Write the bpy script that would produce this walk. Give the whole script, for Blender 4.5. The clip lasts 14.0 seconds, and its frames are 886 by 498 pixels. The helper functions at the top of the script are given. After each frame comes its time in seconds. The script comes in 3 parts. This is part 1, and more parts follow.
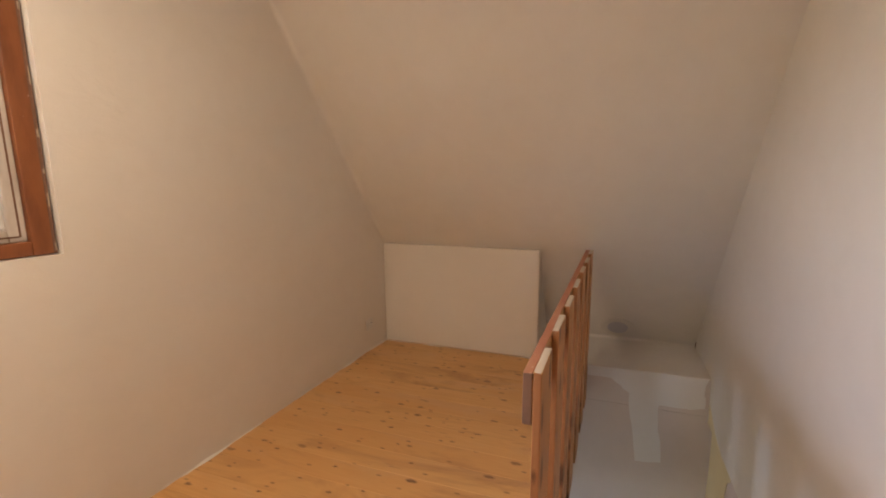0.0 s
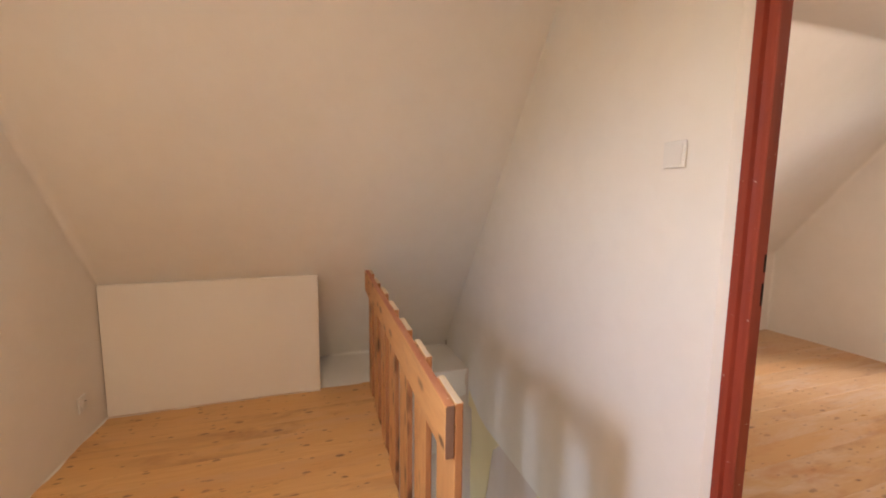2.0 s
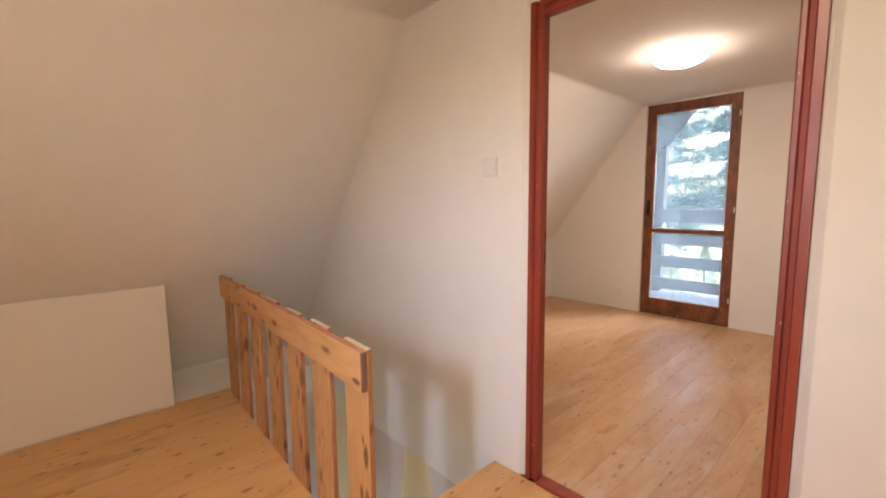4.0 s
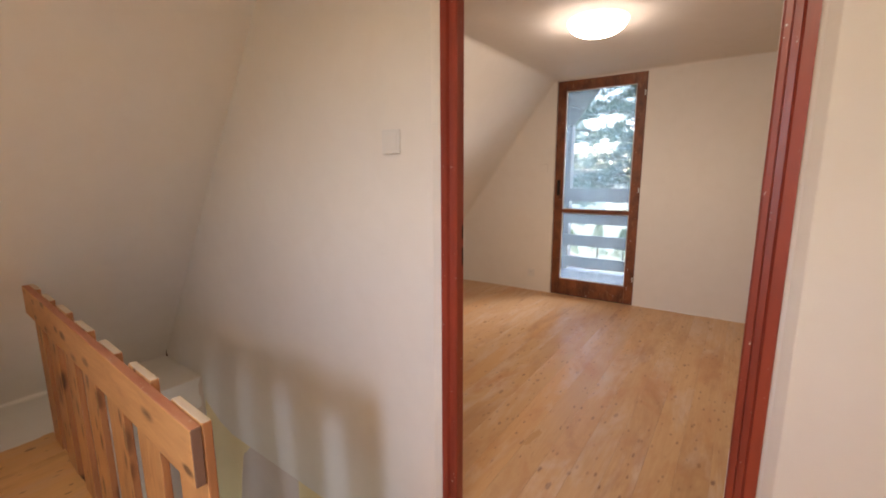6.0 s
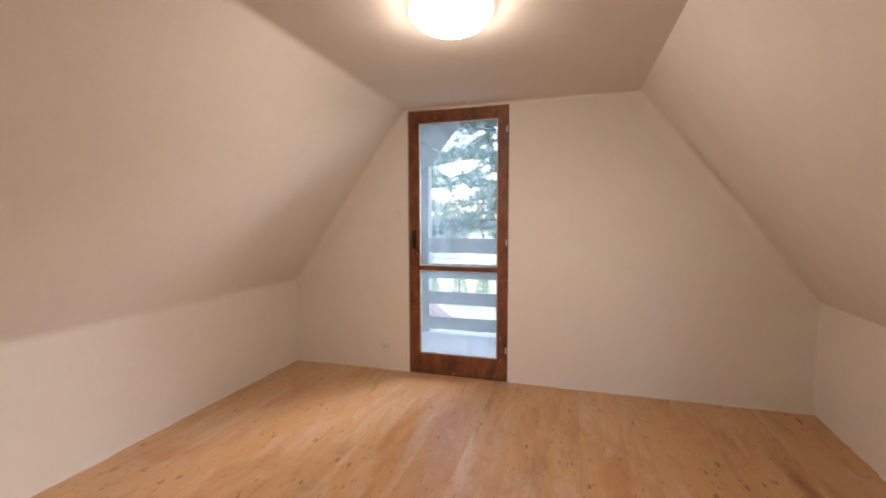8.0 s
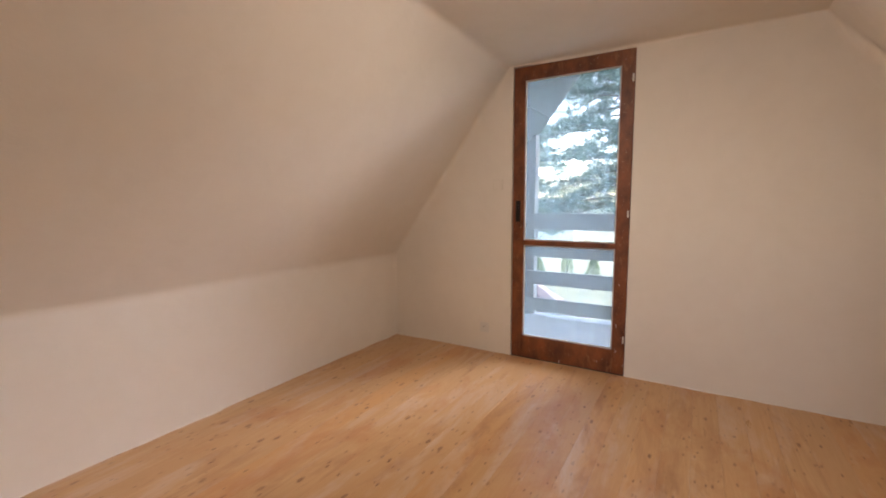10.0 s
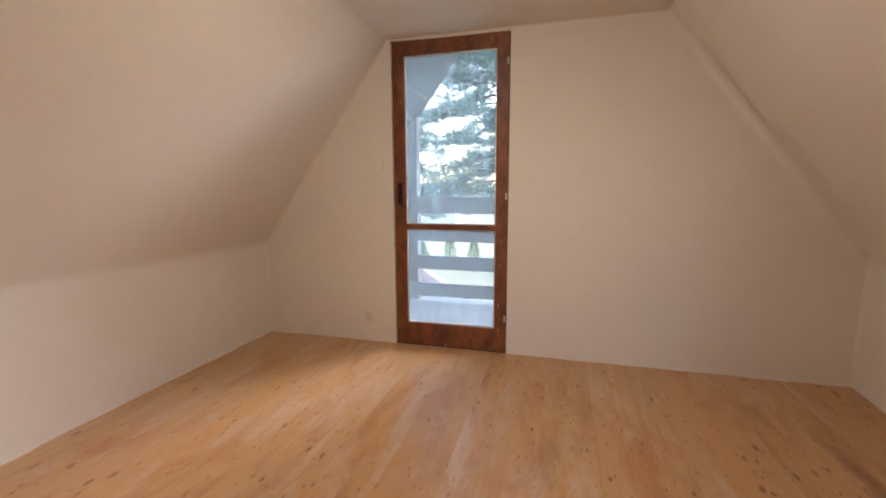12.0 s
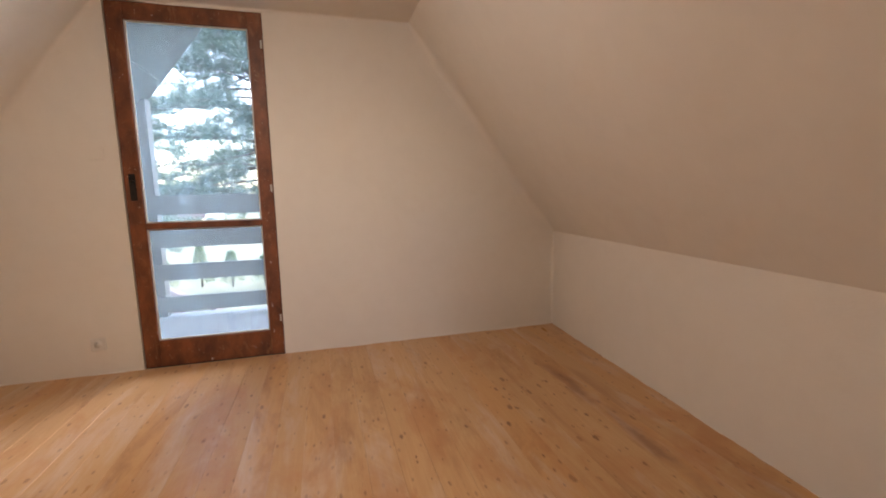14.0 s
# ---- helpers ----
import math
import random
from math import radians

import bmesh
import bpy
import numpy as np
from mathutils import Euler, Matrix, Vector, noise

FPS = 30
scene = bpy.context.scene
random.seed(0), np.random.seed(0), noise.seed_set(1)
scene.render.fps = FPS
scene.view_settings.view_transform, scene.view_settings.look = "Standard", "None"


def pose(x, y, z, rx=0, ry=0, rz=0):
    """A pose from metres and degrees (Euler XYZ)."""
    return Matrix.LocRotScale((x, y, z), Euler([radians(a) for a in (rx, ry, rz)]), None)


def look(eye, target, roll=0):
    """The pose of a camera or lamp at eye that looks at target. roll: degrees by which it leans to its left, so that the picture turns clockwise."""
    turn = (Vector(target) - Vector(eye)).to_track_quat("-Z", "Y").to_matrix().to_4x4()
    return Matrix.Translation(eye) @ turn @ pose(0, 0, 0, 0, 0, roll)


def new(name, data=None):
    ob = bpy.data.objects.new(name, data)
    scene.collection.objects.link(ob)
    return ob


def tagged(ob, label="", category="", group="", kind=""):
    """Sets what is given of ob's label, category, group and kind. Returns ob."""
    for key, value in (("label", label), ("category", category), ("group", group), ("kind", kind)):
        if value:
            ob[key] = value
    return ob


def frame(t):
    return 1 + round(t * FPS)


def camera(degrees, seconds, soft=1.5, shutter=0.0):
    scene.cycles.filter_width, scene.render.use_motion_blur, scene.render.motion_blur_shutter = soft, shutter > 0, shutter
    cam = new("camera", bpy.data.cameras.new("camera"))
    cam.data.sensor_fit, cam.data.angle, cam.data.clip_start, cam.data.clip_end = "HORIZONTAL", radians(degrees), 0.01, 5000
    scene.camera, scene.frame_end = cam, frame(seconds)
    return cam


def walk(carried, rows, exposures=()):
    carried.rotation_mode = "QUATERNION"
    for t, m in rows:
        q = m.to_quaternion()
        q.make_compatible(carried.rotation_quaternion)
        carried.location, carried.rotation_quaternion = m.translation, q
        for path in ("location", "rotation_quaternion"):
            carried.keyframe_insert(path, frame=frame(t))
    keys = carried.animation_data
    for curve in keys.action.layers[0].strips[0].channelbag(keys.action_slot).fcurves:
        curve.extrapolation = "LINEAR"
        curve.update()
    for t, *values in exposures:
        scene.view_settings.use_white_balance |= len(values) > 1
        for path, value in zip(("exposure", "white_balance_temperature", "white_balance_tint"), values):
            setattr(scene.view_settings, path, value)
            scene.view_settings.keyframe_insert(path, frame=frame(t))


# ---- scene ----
cam = camera(92.5, 14.0, soft=1.9)
PATH = [
    (0, (-0.671, -0.897, 1.223), (-1.333, 0.963, 0.901), -0.5),
    (0.5, (-0.671, -0.943, 1.194), (-1.015, 1.006, 0.907), -0.0),
    (1, (-0.782, -0.901, 1.221), (-0.755, 1.078, 0.934), 0.4),
    (1.5, (-0.938, -0.847, 1.233), (-0.548, 1.096, 0.959), 0.4),
    (2, (-1.117, -0.822, 1.253), (-0.463, 1.052, 1.01), 0.6),
    (2.5, (-1.338, -0.92, 1.267), (-0.355, 0.81, 1.064), 0.5),
    (3, (-1.481, -1.073, 1.274), (-0.268, 0.509, 1.11), 0.0),
    (5.5, (-1.383, -0.944, 1.197), (0.096, 0.355, 0.843), -0.4),
    (6, (-1.143, -0.814, 1.275), (0.469, 0.318, 0.933), -0.3),
    (6.5, (-0.933, -0.656, 1.305), (0.823, 0.256, 1.011), 0.1),
    (7, (-0.678, -0.592, 1.305), (1.187, 0.088, 1.065), -0.1),
    (7.5, (-0.402, -0.572, 1.335), (1.499, 0.017, 1.139), -0.2),
    (8, (-0.117, -0.498, 1.308), (1.792, 0.082, 1.17), -0.2),
    (8.5, (0.029, -0.426, 1.321), (1.906, 0.253, 1.205), -0.4),
    (9, (0.08, -0.445, 1.28), (1.82, 0.533, 1.157), -0.4),
    (11.5, (0.257, -0.361, 1.173), (1.981, 0.588, 0.82), 0.1),
    (12, (0.288, -0.372, 1.18), (2.195, 0.159, 0.898), -0.3),
    (12.5, (0.265, -0.358, 1.165), (2.249, -0.275, 0.925), -0.5),
    (13, (0.246, -0.351, 1.138), (2.218, -0.59, 0.907), -0.8),
    (13.5, (0.238, -0.331, 1.108), (2.176, -0.759, 0.862), -1.0),
    (14, (0.241, -0.32, 1.085), (2.149, -0.855, 0.814), -1.1),
]
walk(cam, [(t, look(eye, target, roll)) for t, eye, target, roll in PATH], exposures=[(0.0, 3.3, 6700, 24), (0.5, 3.45, 6700, 24), (1.0, 3.6, 6700, 24), (3.0, 3.7, 6700, 24), (5.5, 3.4, 6700, 24), (7.0, 3.3, 6700, 24), (8.0, 3.45, 6700, 24), (9.0, 3.38, 6700, 24), (11.5, 3.2, 6700, 24), (12.5, 3.3, 6700, 24), (14.0, 3.3, 6700, 24)])

# ---- world and lights ----
world = bpy.data.worlds.new("sky")
scene.world = world
world.use_nodes = True
sky = world.node_tree.nodes.new("ShaderNodeTexSky")
sky.sky_type, sky.sun_disc = "NISHITA", False
sky.sun_elevation, sky.sun_rotation = radians(34), radians(117)
backing = world.node_tree.nodes["Background"]
world.node_tree.links.new(sky.outputs["Color"], backing.inputs["Color"])
backing.inputs["Strength"].default_value = 0.15

sun = new("sun", bpy.data.lights.new("sun", "SUN"))
sun.data.energy, sun.data.angle, sun.data.color = 0.5, radians(42), (0.82, 0.91, 1.0)
sun.matrix_world = look((0.80, -0.42, 0.61), (0, 0, 0))


def portal(name, m, width, height):
    data = bpy.data.lights.new(name, "AREA")
    data.shape, data.size, data.size_y = "RECTANGLE", width, height
    data.cycles.is_portal = True
    ob = new(name, data)
    ob.matrix_world = m
    return ob


portal("balcony_door_portal", look((3.48, 0.40, 1.15), (0, 0.40, 1.15)), 0.66, 1.95)
portal("lower_opening_portal", look((-2.1, 0.05, -1.13), (0, 0.05, -1.13)), 1.7, 1.23)
portal("window_portal", look((-2.62, -0.41, 1.51), (0, -0.41, 1.51)), 0.72, 1.0)

# the sky's light in the landing window
daylight = new("window_daylight", bpy.data.lights.new("window_daylight", "AREA"))
daylight.data.shape, daylight.data.size, daylight.data.size_y = "RECTANGLE", 0.17, 0.34
daylight.data.energy, daylight.data.color = 0.28, (0.62, 0.81, 1.0)
daylight.data.spread = radians(66)
daylight.matrix_world = look((-2.47, -0.57, 1.62), (0, 0.22, 0.22))


# ---- materials ----
class Shader:
    """A node material with short calls."""

    def __init__(self, name):
        self.mat = bpy.data.materials.new(name)
        self.mat.use_nodes = True
        self.tree = self.mat.node_tree
        self.bsdf = self.tree.nodes["Principled BSDF"]
        self.out = self.tree.nodes["Material Output"]

    def node(self, kind, **given):
        n = self.tree.nodes.new("ShaderNode" + kind)
        for key, value in given.items():
            if key in n.inputs:
                self.feed(value, n.inputs[key])
        return n

    def feed(self, value, socket):
        if isinstance(value, bpy.types.NodeSocket):
            self.tree.links.new(value, socket)
        elif socket.type == "RGBA" and len(value) == 3:
            socket.default_value = (*value, 1)
        else:
            socket.default_value = value

    def position(self, scale, shift=(0, 0, 0)):
        m = self.node("Mapping", Scale=scale, Location=shift)
        self.feed(self.node("NewGeometry").outputs["Position"], m.inputs["Vector"])
        return m.outputs["Vector"]

    def noise(self, vector, scale, detail=4.0, rough=0.55, warp=0.0):
        return self.node("TexNoise", Vector=vector, Scale=scale, Detail=detail, Roughness=rough, Distortion=warp).outputs["Fac"]

    def ramp(self, fac, *stops):
        n = self.node("ValToRGB", Fac=fac)
        e = n.color_ramp.elements
        while len(e) < len(stops):
            e.new(0.5)
        for element, (at, colour) in zip(e, stops):
            element.position = at
            element.color = (colour, colour, colour, 1) if isinstance(colour, (int, float)) else (*colour, 1)
        return n.outputs["Color"]

    def mix(self, fac, a, b, blend="MIX"):
        n = self.tree.nodes.new("ShaderNodeMix")
        n.data_type, n.blend_type = "RGBA", blend
        for value, socket in ((fac, n.inputs[0]), (a, n.inputs[6]), (b, n.inputs[7])):
            self.feed(value, socket)
        return n.outputs[2]

    def maths(self, op, a, b=0.0):
        n = self.tree.nodes.new("ShaderNodeMath")
        n.operation = op
        self.feed(a, n.inputs[0])
        self.feed(b, n.inputs[1])
        return n.outputs[0]

    def bump(self, height, strength, distance=0.01):
        n = self.node("Bump", Height=height, Strength=strength, Distance=distance)
        self.feed(n.outputs["Normal"], self.bsdf.inputs["Normal"])

    def done(self, colour, roughness=0.6, specular=0.4):
        self.feed(colour, self.bsdf.inputs["Base Color"])
        self.feed(roughness, self.bsdf.inputs["Roughness"])
        self.bsdf.inputs["Specular IOR Level"].default_value = specular
        return self.mat


def plaster(name, colour, dark, coarse=1.0):
    s = Shader(name)
    p = s.position((1, 1, 1))
    broad = s.ramp(s.noise(p, 1.3, 5, 0.6), (0.3, 0.0), (0.75, 1.0))
    blot = s.ramp(s.noise(p, 9, 4, 0.6, 0.4), (0.42, 0.0), (0.7, 1.0))
    c = s.mix(s.maths("MULTIPLY", broad, 0.35), colour, dark)
    c = s.mix(s.maths("MULTIPLY", blot, 0.18), c, dark)
    trowel = s.noise(s.position((1, 1, 2.2)), 6 * coarse, 5, 0.6, 0.6)
    grain = s.noise(p, 160, 2, 0.5)
    s.bump(s.maths("ADD", s.maths("MULTIPLY", trowel, 1.0), s.maths("MULTIPLY", grain, 0.10)), 0.35, 0.006)
    return s.done(c, 0.88, 0.2)


def pine(name, light, dark, knot, grain_along="x", rough=0.45, wear=0.0, flat=False, tint=0.5, streak=False):
    s = Shader(name)
    info = s.node("ObjectInfo")
    jump = s.maths("MULTIPLY", info.outputs["Random"], 37.0)
    along = {"x": (1, 0, 0), "y": (0, 1, 0), "z": (0, 0, 1)}[grain_along]

    def run(l, c):
        v = s.position(tuple(l if a else c for a in along))
        n = s.tree.nodes.new("ShaderNodeVectorMath")
        n.operation = "ADD"
        s.feed(v, n.inputs[0])
        s.feed(jump, n.inputs[1])
        return n.outputs[0]

    fibre = s.noise(run(3.0, 70.0), 1.0, 4, 0.6)
    rings = s.noise(run(0.9, 13.0), 1.0, 3, 0.5, 1.2)
    bands = s.ramp(s.maths("FRACT", s.maths("MULTIPLY", rings, 7.0)), (0.0, 0.1), (0.75, 0.9), (1.0, 0.1))
    c = s.mix(s.maths("MULTIPLY", bands, 0.45), light, dark)
    c = s.mix(s.maths("MULTIPLY", s.ramp(fibre, (0.35, 0.0), (0.7, 1.0)), 0.35 if flat else 0.42), c, dark)
    if not flat:
        old = s.ramp(s.noise(run(3.2, 13.0), 1.0, 4, 0.65, 0.5), (0.48, 0.0), (0.66, 1.0))
        c = s.mix(s.maths("MULTIPLY", old, 0.62), c, (0.27, 0.10, 0.040))
    c = s.mix(s.maths("MULTIPLY", info.outputs["Random"], tint), c, s.mix(0.5, light, dark))
    if flat:
        each = s.ramp(s.maths("FRACT", s.maths("MULTIPLY", info.outputs["Random"], 7.31)), (0.45, 0.0), (1.0, 1.0))
        c = s.mix(s.maths("MULTIPLY", each, 0.45), c, (0.60, 0.30, 0.10))
    v = s.node("TexVoronoi", Vector=run(5.5, 13.0) if flat else run(7.0, 19.0), Scale=1.0)
    if flat:
        v.voronoi_dimensions = "2D"
    pick = s.node("SeparateColor", Color=v.outputs["Color"])
    few = s.ramp(pick.outputs[0], (0.44 if flat else 0.10, 0.0), (0.45 if flat else 0.11, 1.0))
    size = s.maths("ADD", s.maths("MULTIPLY", s.maths("POWER", pick.outputs[1], 2.5), 0.13), 0.054) if flat else s.maths("ADD", s.maths("MULTIPLY", pick.outputs[1], 0.26), 0.19)
    near = s.maths("DIVIDE", s.maths("ADD", v.outputs["Distance"], s.maths("MULTIPLY", s.maths("SUBTRACT", s.noise(run(40, 70), 1.0, 3), 0.5), 0.20 if flat else 0.12)), size)
    core = s.ramp(near, (0.0, 0.8), (0.5, 1.0), (0.8, 0.3), (1.1, 0.0))
    halo = s.ramp(near, (0.2, 0.5), (1.0, 0.0))
    c = s.mix(s.maths("MULTIPLY", halo, s.maths("MULTIPLY", few, 0.6)), c, dark)
    c = s.mix(s.maths("MULTIPLY", core, s.maths("MULTIPLY", few, s.maths("ADD", s.maths("MULTIPLY", pick.outputs[2], 0.4), 0.55))), c, knot)
    if flat:
        small = s.node("TexVoronoi", Vector=run(9.0, 24.0), Scale=1.0)
        small.voronoi_dimensions = "2D"
        sort = s.node("SeparateColor", Color=small.outputs["Color"])
        some = s.ramp(sort.outputs[0], (0.72, 0.0), (0.73, 1.0))
        fleck = s.ramp(s.maths("DIVIDE", small.outputs["Distance"], s.maths("ADD", s.maths("MULTIPLY", sort.outputs[1], 0.10), 0.09)), (0.35, 1.0), (1.15, 0.0))
        c = s.mix(s.maths("MULTIPLY", s.maths("MULTIPLY", fleck, some), s.maths("ADD", s.maths("MULTIPLY", sort.outputs[2], 0.5), 0.35)), c, knot)
        crack = s.ramp(s.noise(run(6.0, 60.0), 1.0, 3, 0.6, 0.3), (0.66, 0.0), (0.72, 1.0))
        c = s.mix(s.maths("MULTIPLY", crack, 0.35), c, (0.24, 0.11, 0.05))
    r = rough
    if wear:
        pale = s.ramp(s.noise(run(1.2, 5.0), 1.0, 5, 0.65, 0.4), (0.52, 0.0), (0.72, 1.0))
        c = s.mix(s.maths("MULTIPLY", pale, wear), c, (0.60, 0.475, 0.385))
        stain = s.ramp(s.noise(run(0.8, 3.0), 1.0, 5, 0.7, 0.8), (0.54, 0.0), (0.72, 1.0))
        c = s.mix(s.maths("MULTIPLY", stain, 0.6), c, (0.27, 0.115, 0.042))
        if streak:
            blot = s.ramp(s.noise(s.position((1.6, 3.2, 1), (3.0, 1.7, 0)), 1.0, 5, 0.65, 0.6), (0.52, 0.0), (0.66, 1.0))
            c = s.mix(s.maths("MULTIPLY", blot, 0.55), c, (0.44, 0.19, 0.07))
            along_x = s.node("SeparateXYZ", Vector=s.position((1, 1, 1)))
            wander = s.maths("MULTIPLY", s.maths("SUBTRACT", s.noise(s.position((2.5, 0, 0)), 1.0, 3), 0.5), 0.12)
            off = s.maths("ABSOLUTE", s.maths("ADD", s.maths("ADD", along_x.outputs["Y"], 1.60), wander))
            rough_edge = s.maths("MULTIPLY", s.noise(s.position((9, 30, 1)), 1.0, 4), 0.07)
            line = s.ramp(s.maths("ADD", off, rough_edge), (0.045, 1.0), (0.085, 0.0))
            length = s.ramp(s.maths("MULTIPLY", along_x.outputs["X"], 0.3), (0.20, 0.0), (0.34, 1.0), (0.72, 1.0), (0.86, 0.0))
            c = s.mix(s.maths("MULTIPLY", s.maths("MULTIPLY", line, s.maths("MULTIPLY", length, s.ramp(s.noise(s.position((4, 4, 1)), 1.0, 3), (0.4, 0.15), (0.6, 1.0)))), 0.6), c, (0.17, 0.075, 0.045))
        r = s.maths("ADD", s.maths("MULTIPLY", s.noise(run(2, 8), 1.0, 4), 0.3), rough - 0.12)
    s.bump(s.maths("ADD", s.maths("MULTIPLY", fibre, 0.6), s.maths("MULTIPLY", rings, 0.3)), 0.15, 0.003)
    return s.done(c, r, 0.5 if wear else 0.4)


def painted(name, colour, dark, chip, amount=0.5, rough=0.35, along=(1, 1, 0.25), bare=None):
    s = Shader(name)
    p = s.position((1, 1, 1))
    broad = s.noise(s.position(along), 14, 4, 0.6)
    c = s.mix(s.ramp(broad, (0.35, 0.0), (0.7, 1.0)), colour, dark)
    if bare:
        rubbed = s.ramp(s.noise(s.position((1, 1.4, 0.5), (2, 5, 1)), 11, 5, 0.7, 0.8), (0.57, 0.0), (0.66, 1.0))
        c = s.mix(s.maths("MULTIPLY", rubbed, 0.6), c, bare)
        flecks = s.ramp(s.noise(s.position((1, 1, 0.55), (7, 3, 4)), 38, 3, 0.6, 0.6), (0.715, 0.0), (0.73, 1.0))
        c = s.mix(flecks, c, (0.62, 0.58, 0.52))
    chips = s.ramp(s.noise(p, 70, 3, 0.6, 0.5), (0.74 - 0.06 * amount, 0.0), (0.76 - 0.06 * amount, 1.0))
    c = s.mix(chips, c, chip)
    s.bump(s.maths("ADD", broad, s.maths("MULTIPLY", chips, -0.4)), 0.25, 0.003)
    return s.done(c, s.maths("ADD", s.maths("MULTIPLY", broad, 0.25), rough), 0.5)


def plain(name, colour, rough=0.5, metal=0.0, vary=0.15, scale=20, specular=0.4):
    s = Shader(name)
    n = s.noise(s.position((1, 1, 1)), scale, 4)
    c = s.mix(s.maths("MULTIPLY", n, vary), colour, tuple(q * 0.55 for q in colour))
    s.bsdf.inputs["Metallic"].default_value = metal
    s.bump(n, 0.1, 0.002)
    return s.done(c, rough, specular)


def pane_glass(name, dirt):
    """Window glass, with dust and dried runs on it."""
    s = Shader(name)
    clear = s.node("BsdfTransparent", Color=(0.90, 0.96, 0.97))
    gloss = s.node("BsdfGlossy", Roughness=0.02)
    fres = s.node("Fresnel", IOR=1.45)
    a = s.node("MixShader", Fac=fres.outputs[0])
    s.feed(clear.outputs[0], a.inputs[1])
    s.feed(gloss.outputs[0], a.inputs[2])
    runs = s.ramp(s.noise(s.position((1, 26, 1.1)), 1.0, 4, 0.6), (0.45, 0.0), (0.75, 1.0))
    cloud = s.noise(s.position((1, 3, 2)), 1.5, 5, 0.6)
    film = s.maths("MULTIPLY", s.maths("ADD", s.maths("MULTIPLY", runs, 0.8), cloud), dirt)
    dust = s.node("BsdfTranslucent", Color=(0.50, 0.79, 0.97))
    b = s.node("MixShader", Fac=film)
    s.feed(a.outputs[0], b.inputs[1])
    s.feed(dust.outputs[0], b.inputs[2])
    s.feed(b.outputs[0], s.out.inputs["Surface"])
    return s.mat


def glow(name, colour, strength):
    s = Shader(name)
    s.feed(colour, s.bsdf.inputs["Emission Color"])
    s.bsdf.inputs["Emission Strength"].default_value = strength
    return s.done((0.9, 0.88, 0.84), 0.3)


def leaves(name, dark, light):
    s = Shader(name)
    rnd = s.node("NewGeometry").outputs["Random Per Island"]
    c = s.mix(s.maths("ADD", s.maths("MULTIPLY", rnd, 0.6), s.maths("MULTIPLY", s.noise(s.position((1, 1, 1)), 1.2), 0.4)), dark, light)
    s.done(c, 0.6, 0.3)
    lit = s.node("BsdfTranslucent", Color=c)
    both = s.node("MixShader", Fac=0.5)
    s.feed(s.bsdf.outputs[0], both.inputs[1])
    s.feed(lit.outputs[0], both.inputs[2])
    s.feed(both.outputs[0], s.out.inputs["Surface"])
    return s.mat


WALL = plaster("white_plaster", (0.80, 0.76, 0.70), (0.70, 0.65, 0.58))
ROUGH_WALL = plaster("grey_plaster", (0.69, 0.60, 0.54), (0.59, 0.505, 0.45), 1.5)
PATCH = plaster("patching_plaster", (0.80, 0.77, 0.73), (0.72, 0.69, 0.66), 2)
YELLOW = plaster("yellowed_plaster", (0.85, 0.73, 0.46), (0.76, 0.64, 0.40), 1.5)
PANEL = plaster("panel_paint", (0.82, 0.77, 0.70), (0.76, 0.71, 0.64), 0.6)
FLOOR = pine("pine_floor", (0.58, 0.365, 0.185), (0.45, 0.245, 0.105), (0.17, 0.075, 0.034), "x", 0.31, 0.75, True, 0.8, True)
FLOOR_LANDING = pine("pine_floor_landing", (0.74, 0.44, 0.18), (0.58, 0.30, 0.10), (0.13, 0.055, 0.022), "x", 0.40, 0.2, True, 0.6)
RAIL_WOOD = pine("pine_rail", (0.68, 0.365, 0.14), (0.44, 0.19, 0.062), (0.06, 0.024, 0.012), "y", 0.5)
CUT_WOOD = plain("pale_cut_wood", (0.62, 0.50, 0.36), 0.7, 0, 0.4, 30)
END_GRAIN = plain("aged_end_grain", (0.21, 0.115, 0.075), 0.75, 0, 0.6, 60)
RAIL_TOP = painted("worn_red_edge", (0.46, 0.20, 0.10), (0.36, 0.11, 0.06), (0.62, 0.48, 0.36), 0.8, 0.5, (1, 0.3, 1))
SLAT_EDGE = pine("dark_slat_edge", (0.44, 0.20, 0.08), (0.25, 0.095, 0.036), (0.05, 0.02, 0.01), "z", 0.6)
POST_WOOD = pine("pine_post", (0.68, 0.365, 0.14), (0.40, 0.165, 0.054), (0.06, 0.024, 0.012), "z", 0.5, 0.0, False, 0.7)
RED = painted("red_paint", (0.32, 0.054, 0.030), (0.20, 0.030, 0.018), (0.62, 0.5, 0.42), 0.6, 0.22, (1, 1, 0.12))
BROWN = painted("brown_varnish", (0.24, 0.075, 0.024), (0.085, 0.024, 0.010), (0.40, 0.27, 0.17), 1.1, 0.35, (0.9, 0.7, 0.45), (0.30, 0.14, 0.06))
WINDOW_WOOD = painted("orange_varnish", (0.30, 0.105, 0.035), (0.17, 0.052, 0.018), (0.6, 0.52, 0.45), 0.3, 0.35)
FLAKED = painted("flaking_white_paint", (0.64, 0.60, 0.55), (0.45, 0.39, 0.33), (0.7, 0.68, 0.64), 0.9, 0.6)
CAULK = plain("crumbling_caulk", (0.50, 0.40, 0.30), 0.85, 0, 0.6, 60)
PUTTY = plain("old_white_putty", (0.62, 0.6, 0.56), 0.8)
WHITE = plain("white_plastic", (0.74, 0.72, 0.68), 0.35, 0, 0.08)
VENT_SHADE = plain("vent_shade_grey", (0.62, 0.60, 0.63), 0.6)
BLACK = plain("dark_iron", (0.025, 0.022, 0.02), 0.45, 0.6)
